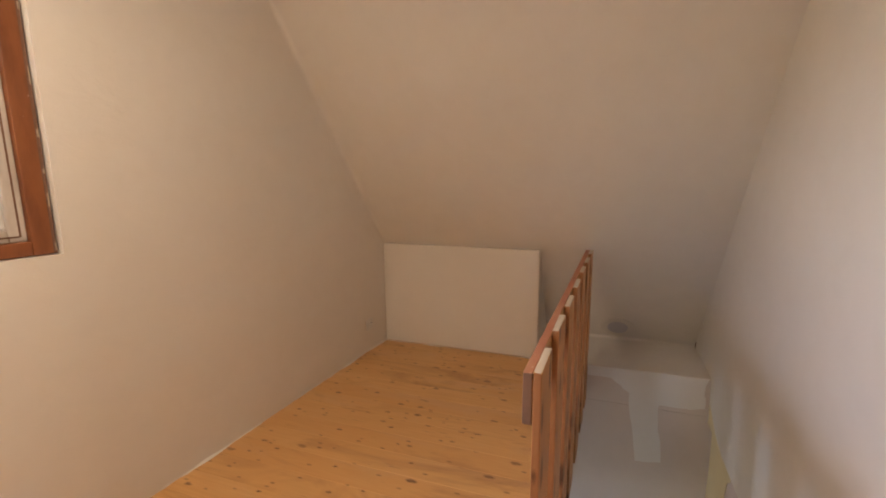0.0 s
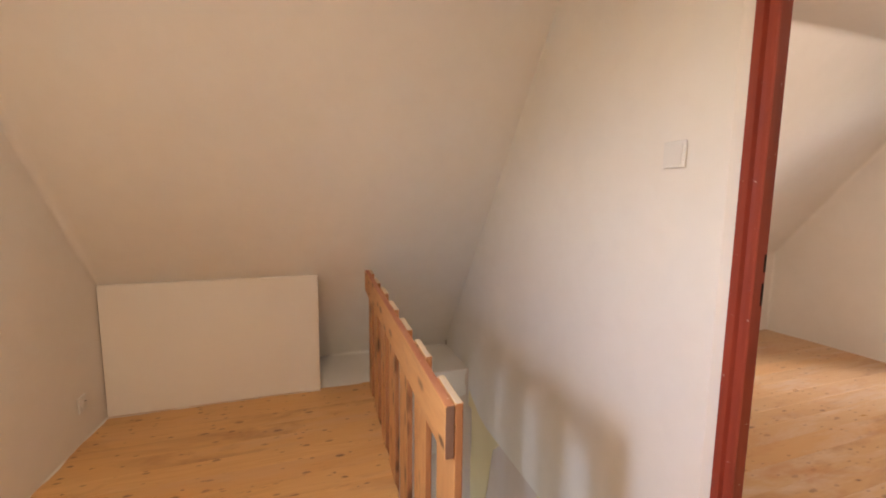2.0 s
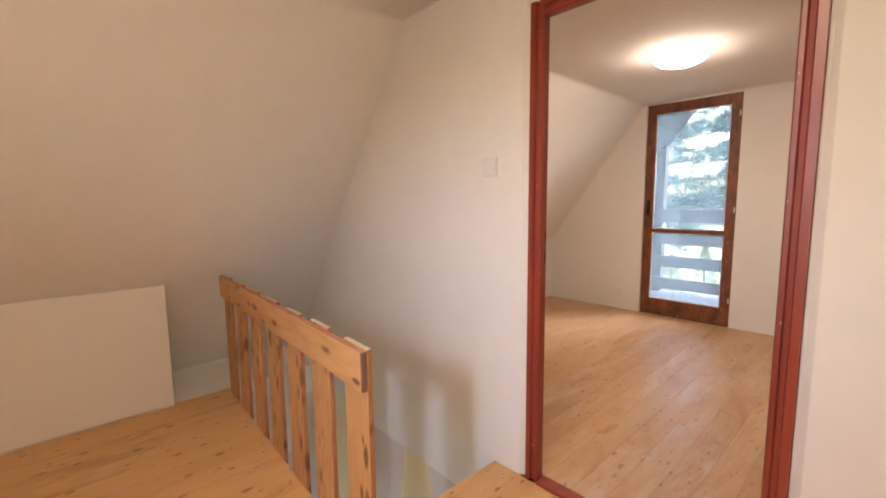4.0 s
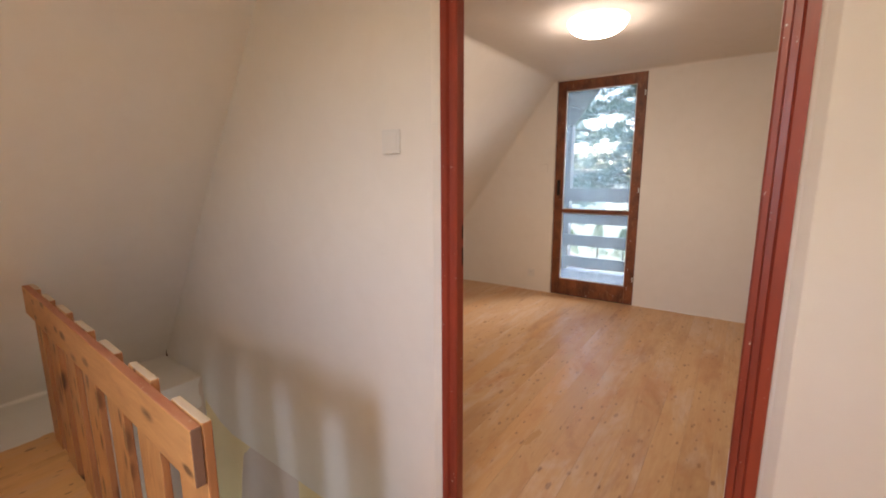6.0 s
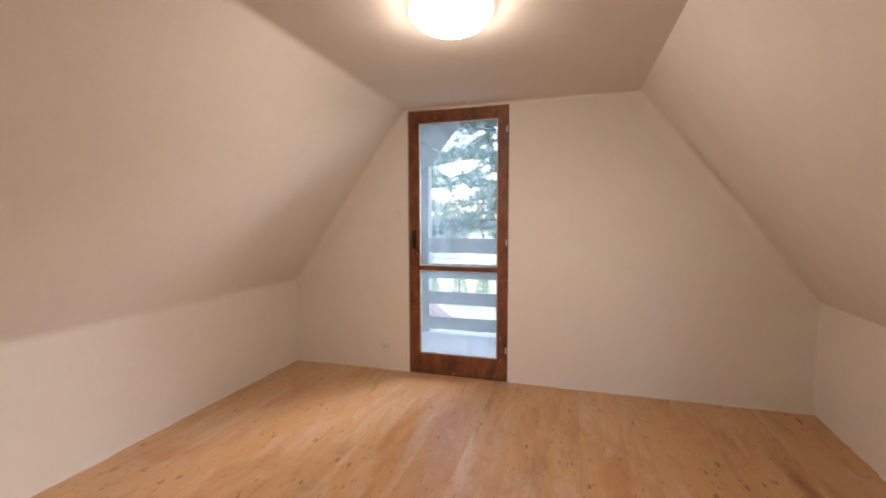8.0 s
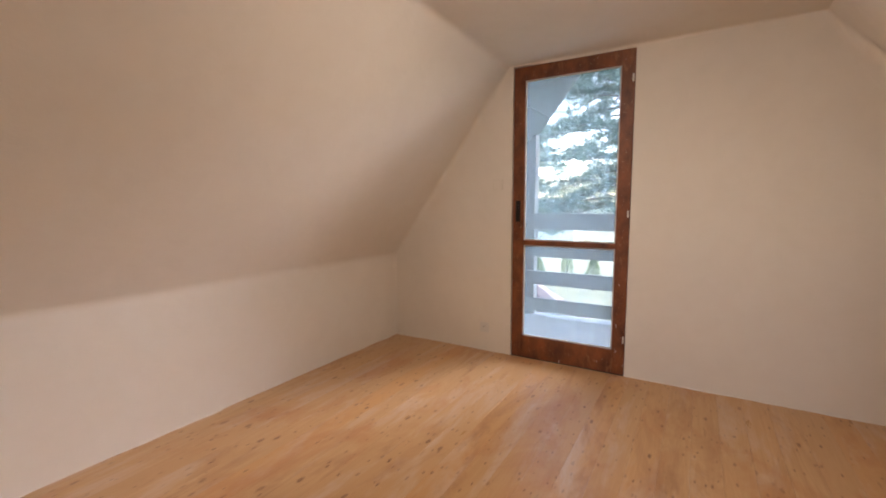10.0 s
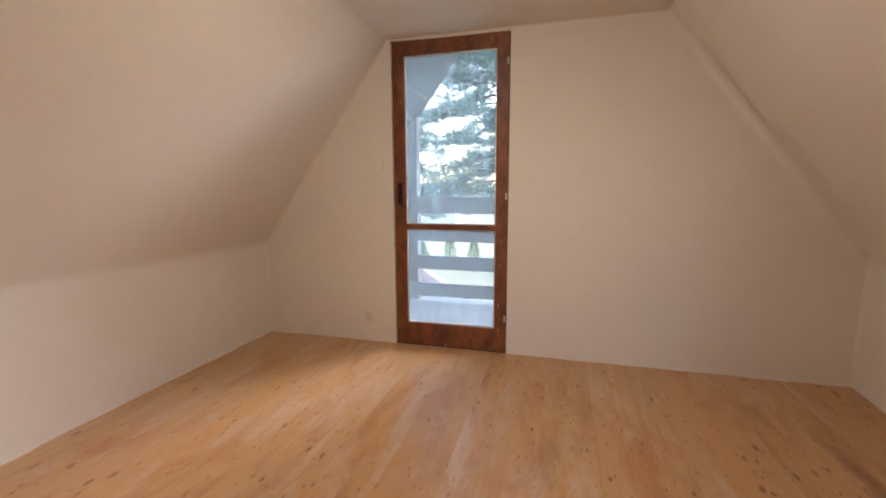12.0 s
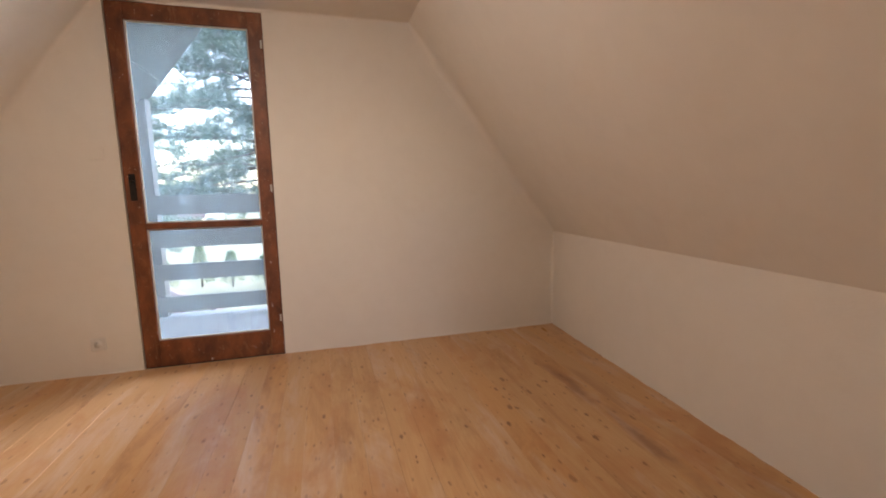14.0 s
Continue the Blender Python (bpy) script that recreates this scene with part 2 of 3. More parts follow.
DARK = plain("dark_hole", (0.01, 0.01, 0.01), 0.9)
GLASS = pane_glass("dusty_glass", 0.12)
LAMP = glow("lamp_glass", (1.0, 0.895, 0.72), 5.0)
LAMP_RIM = glow("lamp_rim", (1.0, 0.90, 0.74), 0.28)
# glow of the unseen lamp added to brighten the landing
LANDING_FILL = glow("landing_fill_glass", (1.0, 0.865, 0.61), 5.6)
CONCRETE = plain("balcony_concrete", (0.42, 0.43, 0.44), 0.85, 0, 0.5, 6)
GREY_WOOD = plain("weathered_wood", (0.20, 0.195, 0.19), 0.8, 0, 0.6, 9)
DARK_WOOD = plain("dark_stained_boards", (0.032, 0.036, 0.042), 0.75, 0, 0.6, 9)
GRASS = plain("lawn", (0.34, 0.30, 0.16), 0.9, 0, 0.8, 0.6)
NEEDLES = leaves("pine_needles", (0.11, 0.16, 0.125), (0.20, 0.26, 0.19))
HEDGE = leaves("thuja", (0.09, 0.13, 0.045), (0.17, 0.22, 0.08))
BARK = plain("bark", (0.13, 0.085, 0.06), 0.9, 0, 0.8, 12)
TILE_RED = plain("clay_roof", (0.24, 0.14, 0.115), 0.8, 0, 0.6, 3)
RENDER_WALL = plain("house_wall", (0.6, 0.55, 0.47), 0.85, 0, 0.3, 2)
ROOFING = plain("roof_felt", (0.06, 0.05, 0.05), 0.9)


# ---- mesh helpers ----
def finish(name, bm, material, parent=None, label="", smooth=False):
    bmesh.ops.recalc_face_normals(bm, faces=bm.faces)
    mesh = bpy.data.meshes.new(name)
    bm.to_mesh(mesh)
    bm.free()
    for m in material if isinstance(material, (list, tuple)) else [material]:
        mesh.materials.append(m)
    if smooth:
        for f in mesh.polygons:
            f.use_smooth = True
    ob = new(name, mesh)
    if parent:
        ob.parent = parent
    if label:
        ob["label"] = label
    return ob


def part(name, bm, material, parent, label="", smooth=False):
    return finish(name, bm, material, parent, label, smooth)


def box(x0, x1, y0, y1, z0, z1, bevel=0.0, bm=None, segments=2):
    bm = bm or bmesh.new()
    made = bmesh.ops.create_cube(bm, size=1.0)
    vs = made["verts"]
    for v in vs:
        v.co = Vector((x0 + (v.co.x + 0.5) * (x1 - x0), y0 + (v.co.y + 0.5) * (y1 - y0), z0 + (v.co.z + 0.5) * (z1 - z0)))
    if bevel:
        es = list({e for v in vs for e in v.link_edges})
        bmesh.ops.bevel(bm, geom=es, offset=bevel, segments=segments, profile=0.5, affect="EDGES")
    return bm


def prism(outline, axis, a, b, bm=None):
    """An outline in the other two axes, drawn out from a to b along the axis."""
    bm = bm or bmesh.new()

    def at(p, v):
        return {"x": (v, p[0], p[1]), "y": (p[0], v, p[1]), "z": (p[0], p[1], v)}[axis]

    lo, hi = [bm.verts.new(at(p, a)) for p in outline], [bm.verts.new(at(p, b)) for p in outline]
    n = len(outline)
    bm.faces.new(lo[::-1])
    bm.faces.new(hi)
    for i in range(n):
        bm.faces.new((lo[i], lo[(i + 1) % n], hi[(i + 1) % n], hi[i]))
    return bm


def turned(profile, segments=32, bm=None):
    """A profile of (radius, z) turned about z."""
    bm = bm or bmesh.new()
    rings = []
    for r, z in profile:
        if r < 1e-6:
            rings.append([bm.verts.new((0, 0, z))])
        else:
            rings.append([bm.verts.new((r * math.cos(2 * math.pi * i / segments), r * math.sin(2 * math.pi * i / segments), z)) for i in range(segments)])
    for a, b in zip(rings, rings[1:]):
        for i in range(segments):
            k = (i + 1) % segments
            q = [a[i % len(a)], a[k % len(a)], b[k % len(b)], b[i % len(b)]]
            q = [v for n, v in enumerate(q) if v not in q[:n]]
            if len(q) > 2:
                bm.faces.new(q)
    return bm


def empty(name, at=(0, 0, 0)):
    ob = new(name)
    ob.location = at
    ob.empty_display_size = 0.1
    return ob


# ---- the shape of the attic ----
WEST, EAST = -2.15, 3.225          # inner faces of the two gable walls
PART0, PART1 = 0.0, 0.056          # the partition between landing and room
KNEE_N, KNEE_S, KNEE_Z = 1.945, -2.068, 0.757
EDGE_N, EDGE_S, CEIL = 0.85, -0.945, 2.215
WELL_X, WELL_Y = -0.70, 0.175      # the stair opening's edges
DOWN = -2.65                       # floor below


SKEW_W, SKEW_S = 0.062, 0.065      # neither the west gable nor the south knee wall is quite square


FOOT_N = KNEE_N + KNEE_Z * (KNEE_N - EDGE_N) / (CEIL - KNEE_Z)   # where the north slope comes down to the floor's height
CHEEK = -0.992                     # where the boarded-up part of the north slope ends


def lean(y):
    """The partition leaves the square beyond the doorway."""
    return 0.030 * max(0.0, y - 0.03)


def leaning(bm):
    for v in bm.verts:
        v.co.x += lean(v.co.y)
    return bm


def knee_s(x):
    return KNEE_S + SKEW_S * (EAST - x)


def west(y):
    return WEST + SKEW_W * (y - KNEE_N)


def under(y, x):
    """Height of the lining under the roof."""
    if y > EDGE_N:
        return CEIL + (y - EDGE_N) * (KNEE_Z - CEIL) / (KNEE_N - EDGE_N)
    if y < EDGE_S:
        return CEIL + (y - EDGE_S) * (KNEE_Z - CEIL) / (knee_s(x) - EDGE_S)
    return CEIL


def cross_wall(name, x0, x1, holes=(), low=-0.02, skew=0.0):
    """A wall across the attic up to the lining, with square holes (y0, y1, z0, z1)."""
    bm = bmesh.new()
    x = (x0 + x1) / 2
    cuts = sorted({knee_s(x), KNEE_N, EDGE_N, EDGE_S, *(h[0] for h in holes), *(h[1] for h in holes)})
    for a, b in zip(cuts, cuts[1:]):
        hole = [h for h in holes if h[0] < (a + b) / 2 < h[1]]
        spans = [(low, None)] if not hole else [s for s in ((low, hole[0][2]), (hole[0][3], None)) if s[1] is None or s[1] - s[0] > 1e-4]
        for z0, z1 in spans:
            prism([(a, z0), (b, z0), (b, under(b, x) if z1 is None else z1), (a, under(a, x) if z1 is None else z1)], "x", x0, x1, bm)
    if x0 == PART0:
        prism([(KNEE_N, low), (FOOT_N + 0.1, low), (FOOT_N + 0.1, -0.02), (FOOT_N, 0.0), (KNEE_N, KNEE_Z)], "x", x0, x1, bm)
        leaning(bm)
    bmesh.ops.remove_doubles(bm, verts=bm.verts, dist=1e-5)
    for v in bm.verts:
        v.co.x += skew * (v.co.y - KNEE_N)
    return tagged(finish(name, bm, WALL), "white plastered wall under the roof", "wall", kind="structure")


DOOR = (-0.935, 0.028, 0.0, 2.048)     # hole for the red frame
BALC = (-0.020, 0.822, 0.0, 2.204)    # hole for the balcony door
WIN = (-0.78, -0.035, 0.998, 2.02)  # hole for the landing window
cross_wall("wall_west", WEST - 0.28, WEST, [WIN], skew=SKEW_W)
cross_wall("wall_partition", PART0, PART1, [DOOR], low=-0.28)
cross_wall("wall_east", EAST, EAST + 0.28, [BALC])

XW, XE = WEST - 0.55, EAST + 0.28
bm = box(XW, CHEEK, KNEE_N, FOOT_N + 0.2, -0.25, KNEE_Z)
box(PART1 + lean(KNEE_N) - 0.02, XE, KNEE_N, KNEE_N + 0.2, -0.25, KNEE_Z, bm=bm)
tagged(finish("knee_wall_north", bm, WALL), "low white plastered wall under the slope", "wall", kind="structure")
bm = box(XW, XE, KNEE_S - 0.2, KNEE_S, -0.25, KNEE_Z)
for v in bm.verts:
    v.co.y += SKEW_S * (EAST - v.co.x)
tagged(finish("knee_wall_south", bm, WALL), "low white plastered wall under the slope", "wall", kind="structure")
for name, ka, ea in (("slope_north", KNEE_N, EDGE_N), ("slope_south", KNEE_S, EDGE_S)):
    out = 0.2 if ka > 0 else -0.2
    bm = bmesh.new()
    n = 12
    for i in range(n):
        a, b = XW + (XE - XW) * i / n, XW + (XE - XW) * (i + 1) / n
        prism([(ea, CEIL), (ka, KNEE_Z), (ka + out, KNEE_Z), (ka + out, KNEE_Z + 0.02), (ea + out * 0.7, CEIL + 0.2), (ea, CEIL + 0.2)], "x", a, b, bm)
    bmesh.ops.remove_doubles(bm, verts=bm.verts, dist=1e-5)
    if ka < 0:
        for v in bm.verts:
            if v.co.z < CEIL - 0.1:
                v.co.y += SKEW_S * (EAST - v.co.x)
    tagged(finish(name, bm, WALL), "white plastered sloping underside of the roof", "ceiling", kind="structure")
tagged(finish("ceiling", box(XW, XE, EDGE_S, EDGE_N, CEIL, CEIL + 0.2), WALL), "flat white plastered ceiling", "ceiling", kind="structure")

tagged(finish("slope_stairwell", prism([(KNEE_N, KNEE_Z), (KNEE_N + 0.2, KNEE_Z), (FOOT_N + 0.3, -0.01), (FOOT_N, -0.01)], "x", CHEEK, 0.3), WALL),
       "white plastered slope running down beside the stairwell", "ceiling", kind="structure")


def cove(a, b, t1, t2, r):
    """Plaster rounded into the corner along a to b; t1 and t2 run from the corner along its two faces."""
    a, b, t1, t2 = Vector(a), Vector(b), Vector(t1).normalized(), Vector(t2).normalized()
    bm = bmesh.new()
    n, m = max(2, int((b - a).length / 0.12)), 6
    rows = []
    for i in range(n + 1):
        p = a.lerp(b, i / n)
        ends = min(1.0, 0.15 + 3.5 * min((p - a).length, (p - b).length))
        q = r * ends * (1 + 0.25 * noise.noise(p * 2.5))
        rows.append([bm.verts.new(p + t1 * q * (1 - u) ** 2 + t2 * q * u * u) for u in (k / m for k in range(m + 1))])
    for c, d in zip(rows, rows[1:]):
        for k in range(m):
            bm.faces.new((c[k], c[k + 1], d[k + 1], d[k]))
    return tagged(finish("plaster_cove", bm, WALL, smooth=True), "softly rounded plaster in the corner", "trim", kind="structure")


def down_slope(y, ka):
    d = Vector((0, ka - y, KNEE_Z - CEIL)).normalized()
    return d


for x, out in ((PART0, -1), (PART1, 1), (EAST, -1)):
    d = down_slope(EDGE_N, KNEE_N)
    bend = lean if x < 1 else lambda y: 0.0
    inner = Vector((0, -1, 0)) - d * (-d.y)
    cove((x, EDGE_S, CEIL), (x + bend(EDGE_N), EDGE_N, CEIL), (out, 0, 0), (0, 0, -1), 0.02)
    if x != PART0:
        cove((x + bend(EDGE_N), EDGE_N, CEIL), (x + bend(KNEE_N), KNEE_N, KNEE_Z), (out, 0, 0), inner, 0.035)
        cove((x + bend(KNEE_N), KNEE_N, 0.0), (x + bend(KNEE_N), KNEE_N, KNEE_Z), (out, 0, 0), (0, -1, 0), 0.03)
    if x > 0:
        d = down_slope(EDGE_S, knee_s(x))
        cove((x, EDGE_S, CEIL), (x, knee_s(x), KNEE_Z), (out, 0, 0), Vector((0, 1, 0)) - d * d.y, 0.07)
        cove((x, knee_s(x), 0.0), (x, knee_s(x), KNEE_Z), (out, 0, 0), (0, 1, 0), 0.03)
dn = down_slope(EDGE_N, KNEE_N)
cove((west(EDGE_N), EDGE_N, CEIL), (west(KNEE_N), KNEE_N, KNEE_Z), (1, 0, 0), Vector((0, -1, 0)) - dn * (-dn.y), 0.04)
cove((0.06, FOOT_N, 0.0), (CHEEK, FOOT_N, 0.0), -dn, (0, -1, 0), 0.05)
cove((PART0, EDGE_N, CEIL), (west(EDGE_N), EDGE_N, CEIL), (0, -1, 0), dn, 0.05)
cove((PART1, EDGE_N, CEIL), (EAST, EDGE_N, CEIL), (0, -1, 0), dn, 0.03)
cove((PART1, KNEE_N, KNEE_Z), (EAST, KNEE_N, KNEE_Z), -dn, (0, 0, -1), 0.03)

# slabs, planks follow at the end of the file
floor_landing = tagged(finish("floor_landing", box(WEST - 0.2, -0.802, WELL_Y, KNEE_N, -0.25, -0.022, bm=box(WEST - 0.2, PART1, KNEE_S, WELL_Y, -0.25, -0.022)), FLOOR_LANDING),
                       "knotty pine board floor of the landing", "floor", kind="structure")
floor_room = tagged(finish("floor_room", box(PART1 + 0.07, EAST, KNEE_S, KNEE_N, -0.25, -0.022), FLOOR), "worn knotty pine board floor of the room", "floor", kind="structure")

# the stairwell below
LOW_N = KNEE_N + 0.002
tagged(finish("wall_lower_north", box(-2.2, 0.3, LOW_N, KNEE_N + 0.2, DOWN, -0.25), ROUGH_WALL), "grey unpainted plaster wall of the stairwell", "wall", kind="structure")
tagged(finish("wall_lower_east", leaning(box(0.03, 0.2, -2.0, 0.03, DOWN, -0.28, bm=box(0.03, 0.2, 0.03, LOW_N, DOWN, -0.28))), ROUGH_WALL), "grey plaster wall of the stairwell", "wall", kind="structure")
bm = box(CHEEK, 0.3, LOW_N, FOOT_N + 0.3, -0.25, 0.0, 0.006)
bm.normal_update()
for f in bm.faces:
    if f.normal.z > 0.5:
        f.material_index = 1
tagged(finish("wall_crown", bm, (ROUGH_WALL, WALL)), "plastered top of the outer wall under the slope", "wall", kind="structure")
# unseen opening added in this wall to bring daylight into the stairwell
low_west = bmesh.new()
for b in ((-2.0, -0.8, DOWN, -0.25), (0.9, LOW_N, DOWN, -0.25), (-0.8, 0.9, DOWN, -1.75), (-0.8, 0.9, -0.52, -0.25)):
    box(-2.2, -2.0, *b, bm=low_west)
tagged(finish("wall_lower_west", low_west, ROUGH_WALL), "grey plaster wall of the lower floor", "wall", kind="structure")
tagged(finish("wall_lower_south", box(-2.2, 0.2, -2.2, -2.0, DOWN, -0.25), ROUGH_WALL), "grey plaster wall of the lower floor", "wall", kind="structure")
tagged(finish("floor_lower", box(-2.2, 0.2, -2.2, KNEE_N + 0.2, DOWN - 0.1, DOWN), CONCRETE), "bare concrete floor of the lower storey", "floor", kind="structure")


def smear(name, outline, axis, at, out, material, label):
    """A thin uneven patch of plaster on a wall."""
    pts = []
    for k, (a, b) in enumerate(zip(outline, outline[1:] + outline[:1])):
        for i in range(6):
            u = i / 6
            wob = 0.018 * noise.noise(Vector((k * 3.1 + u * 4, at * 9, 0.3)))
            pts.append((a[0] + (b[0] - a[0]) * u + wob, a[1] + (b[1] - a[1]) * u + 0.7 * wob))
    bm = prism(pts, axis, at, at + out)
    return tagged(finish(name, leaning(bm) if axis == "x" else bm, material), label, "plaster", kind="structure")


smear("plaster_patch", [(-0.40, -0.14), (-0.22, -0.16), (-0.19, -0.62), (-0.34, -0.64)], "y", LOW_N - 0.004, 0.004, PATCH, "pale filler smeared on grey plaster")
smear("plaster_patch", [(-0.74, -0.004), (0.04, -0.004), (0.03, -0.20), (-0.10, -0.22), (-0.30, -0.21), (-0.42, -0.14), (-0.52, -0.08), (-0.73, -0.07)], "y", LOW_N - 0.007, 0.006, PATCH, "pale filler smeared on grey plaster")
smear("plaster_patch", [(1.42, -0.285), (1.93, -0.285), (1.93, -1.2), (1.75, -1.3), (1.55, -0.42)], "x", 0.026, 0.004, YELLOW, "yellowed patch on the stairwell wall")

smear("plaster_patch", [(0.74, -0.30), (0.97, -0.30), (1.02, -0.9), (0.80, -1.0), (0.70, -0.45)], "x", 0.026, 0.004, YELLOW, "yellowed patch on the stairwell wall")
smear("plaster_patch", [(1.60, -0.279), (1.93, -0.279), (1.93, -0.15), (1.86, -0.19), (1.74, -0.25)], "x", PART0 - 0.0015, 0.0015, YELLOW, "yellowed patch at the foot of the partition")

smear("plaster_chip", [(2.468, -0.0), (2.490, -0.0), (2.486, 0.06), (2.474, 0.065)], "x", PART0 - 0.003, 0.003, END_GRAIN, "dark chip where slope and partition meet")

# ---- red door frame ----
def jamb(y, inward):
    """Cross-section of the frame's post; inward is the sense of y into the opening."""
    pts = [(0.004, 0.0), (0.004, 0.022), (0.016, 0.027), (0.018, 0.040), (0.008, 0.044), (0.008, 0.055), (0.012, 0.059), (0.050, 0.059), (0.054, 0.055), (0.054, 0.0)]
    return [(x, y + inward * d) for x, d in pts]


door_frame = tagged(empty("door_frame", (0.05, -0.45, 0.0)), "red painted wooden door frame, chipped, without its door", "door frame", kind="structure")


def child(ob, parent):
    ob.parent = parent
    ob.matrix_parent_inverse = parent.matrix_basis.inverted()
    return ob


child(finish("jamb", prism(jamb(-0.001, -1), "z", 0.0, 2.02), RED), door_frame)
child(finish("jamb", prism(jamb(-0.906, 1), "z", 0.0, 2.02), RED), door_frame)
head_section = [(0.0045, 2.0195), (0.0045, 1.998), (0.0165, 1.993), (0.0185, 1.980), (0.0085, 1.976), (0.0085, 1.965), (0.0125, 1.961), (0.0505, 1.961), (0.0535, 1.965), (0.0535, 2.0195)]
child(finish("head", prism([(x, z) for x, z in head_section], "y", -0.862, -0.045), RED), door_frame)
child(finish("threshold", box(-0.004, 0.062, -0.848, -0.060, -0.02, 0.014, 0.006), RED), door_frame)

band = prism([(-0.001, 0.030), (0.052, 0.030), (0.052, 0.0), (0.022, 0.0), (0.017, 0.010)], "z", 0.0, 2.05)
prism([(-0.001, -0.937), (0.017, -0.917), (0.022, -0.907), (0.052, -0.907), (0.052, -0.937)], "z", 0.0, 2.05, band)
prism([(-0.001, 2.05), (0.010, 2.021), (0.052, 2.021), (0.052, 2.05)], "y", -0.937, 0.030, band)
tagged(finish("door_surround", band, WALL), "band of plaster around the red door frame", "trim", kind="structure")
for k, (z0, z1) in enumerate(((0.10, 0.62), (0.95, 1.22), (1.28, 1.62))):
    pts = []
    for i in range(14):
        a = 2 * math.pi * i / 14
        pts.append((0.034 + (0.012 + 0.004 * math.sin(3 * a + k)) * math.cos(a), (z0 + z1) / 2 + (z1 - z0) / 2 * math.sin(a) * (0.9 + 0.15 * math.sin(5 * a + k))))
    child(finish("paint_smear", prism(pts, "y", -0.8475, -0.8462), PATCH, label="white wall paint smeared on the red"), door_frame)
for z0, z1 in ((1.065, 1.112), (0.975, 1.035)):
    child(finish("strike_slot", box(0.041, 0.0495, -0.0605, -0.055, z0, z1), DARK), door_frame)

# ---- railing ----
RAIL_TURN = -3.2
railing = tagged(empty("railing", (-0.765, 0.03, 0.0)), "pine railing of upright slats beside the stairwell", "railing")
railing.rotation_euler = (0, 0, radians(RAIL_TURN))
bm = box(-0.044, -0.0205, 0.0, 1.845, 0.652, 0.783, 0.003)
bm.normal_update()
for f in bm.faces:
    if f.normal.z > 0.9:
        f.material_index = 1
    elif abs(f.normal.y) > 0.9:
        f.material_index = 2
board = part("handrail_board", bm, (RAIL_WOOD, RAIL_TOP, END_GRAIN), railing)
for z in (0.70, 0.745):
    part("nail", box(-0.034, -0.031, 1.845, 1.862, z, z + 0.003), BLACK, board, "rusty nail tip")
for i in range(7):
    y, w = 0.001 + 0.281 * i - 0.004 * (i > 0) * math.sin(5 * i), 0.160 + 0.005 * math.sin(3 * i)
    bm = box(-0.020, 0.0, y, y + w, -0.2, 0.786 + 0.004 * math.sin(2 * i), 0.003)
    bm.normal_update()
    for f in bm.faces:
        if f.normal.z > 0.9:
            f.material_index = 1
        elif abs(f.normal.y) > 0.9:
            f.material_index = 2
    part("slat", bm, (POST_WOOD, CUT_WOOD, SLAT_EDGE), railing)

# ---- panel on the knee wall ----
tagged(finish("wall_panel", box(WEST + 0.004, -0.995, KNEE_N - 0.028, KNEE_N - 0.002, 0.004, 0.756, 0.004), PANEL), "cream painted board closing the low wall of the landing", "panel")


# ---- balcony door ----
def balcony_door():
    door = tagged(empty("balcony_door", (3.29, 0.4, 0.0)), "brown varnished glazed balcony door, worn, closed", "door", kind="structure")
    x0, x1 = 3.231, 3.281
    y0, y1, z1 = BALC[0] + 0.004, BALC[1] - 0.007, 2.197
    for n, b in (("stile", (y0, y0 + 0.084, 0.004, z1)), ("stile", (y1 - 0.087, y1, 0.004, z1)), ("top_rail", (y0 + 0.084, y1 - 0.087, 2.1, z1)),
                 ("middle_rail", (y0 + 0.084, y1 - 0.087, 0.885, 0.921)), ("bottom_rail", (y0 + 0.084, y1 - 0.087, 0.004, 0.172))):
        child(finish(n, box(x0, x1, *b, 0.004), BROWN), door)
    for z0, z1 in ((0.172, 0.885), (0.921, 2.1)):
        p = child(finish("pane", box(3.259, 3.263, y0 + 0.08, y1 - 0.08, z0 - 0.004, z1 + 0.004), GLASS), door)
        p.visible_shadow = False
        ring = bmesh.new()
        for b in ((y0 + 0.083, y0 + 0.093, z0, z1), (y1 - 0.095, y1 - 0.083, z0, z1), (y0 + 0.093, y1 - 0.095, z0, z0 + 0.009), (y0 + 0.093, y1 - 0.095, z1 - 0.008, z1)):
            box(3.242, 3.258, *b, 0.003, ring, 1)
        child(finish("putty_bead", ring, PUTTY), door)
    plate = child(finish("handle_plate", box(3.223, 3.2315, y1 - 0.062, y1 - 0.026, 1.062, 1.222, 0.004), BLACK), door)
    plate["label"] = "dark iron lock plate without a handle"
    child(finish("keyhole", box(3.2215, 3.2235, y1 - 0.048, y1 - 0.040, 1.09, 1.115), DARK), door)
    stub = turned([(0, 0), (0.011, 0), (0.011, 0.022), (0.008, 0.026), (0, 0.026)], 16)
    bmesh.ops.transform(stub, matrix=pose(3.2235, y1 - 0.044, 1.175, 0, -90, 0), verts=stub.verts)
    child(finish("spindle", stub, BLACK), door)
    for z in (0.256, 1.125, 2.01):
        pin = turned([(0, -0.024), (0.005, -0.024), (0.006, -0.020), (0.006, 0.020), (0.005, 0.024), (0, 0.024)], 12)
        bmesh.ops.transform(pin, matrix=pose(3.226, y0 + 0.010, z), verts=pin.verts)
        child(finish("hinge", pin, PUTTY, label="paint-smeared hinge"), door)
    return door


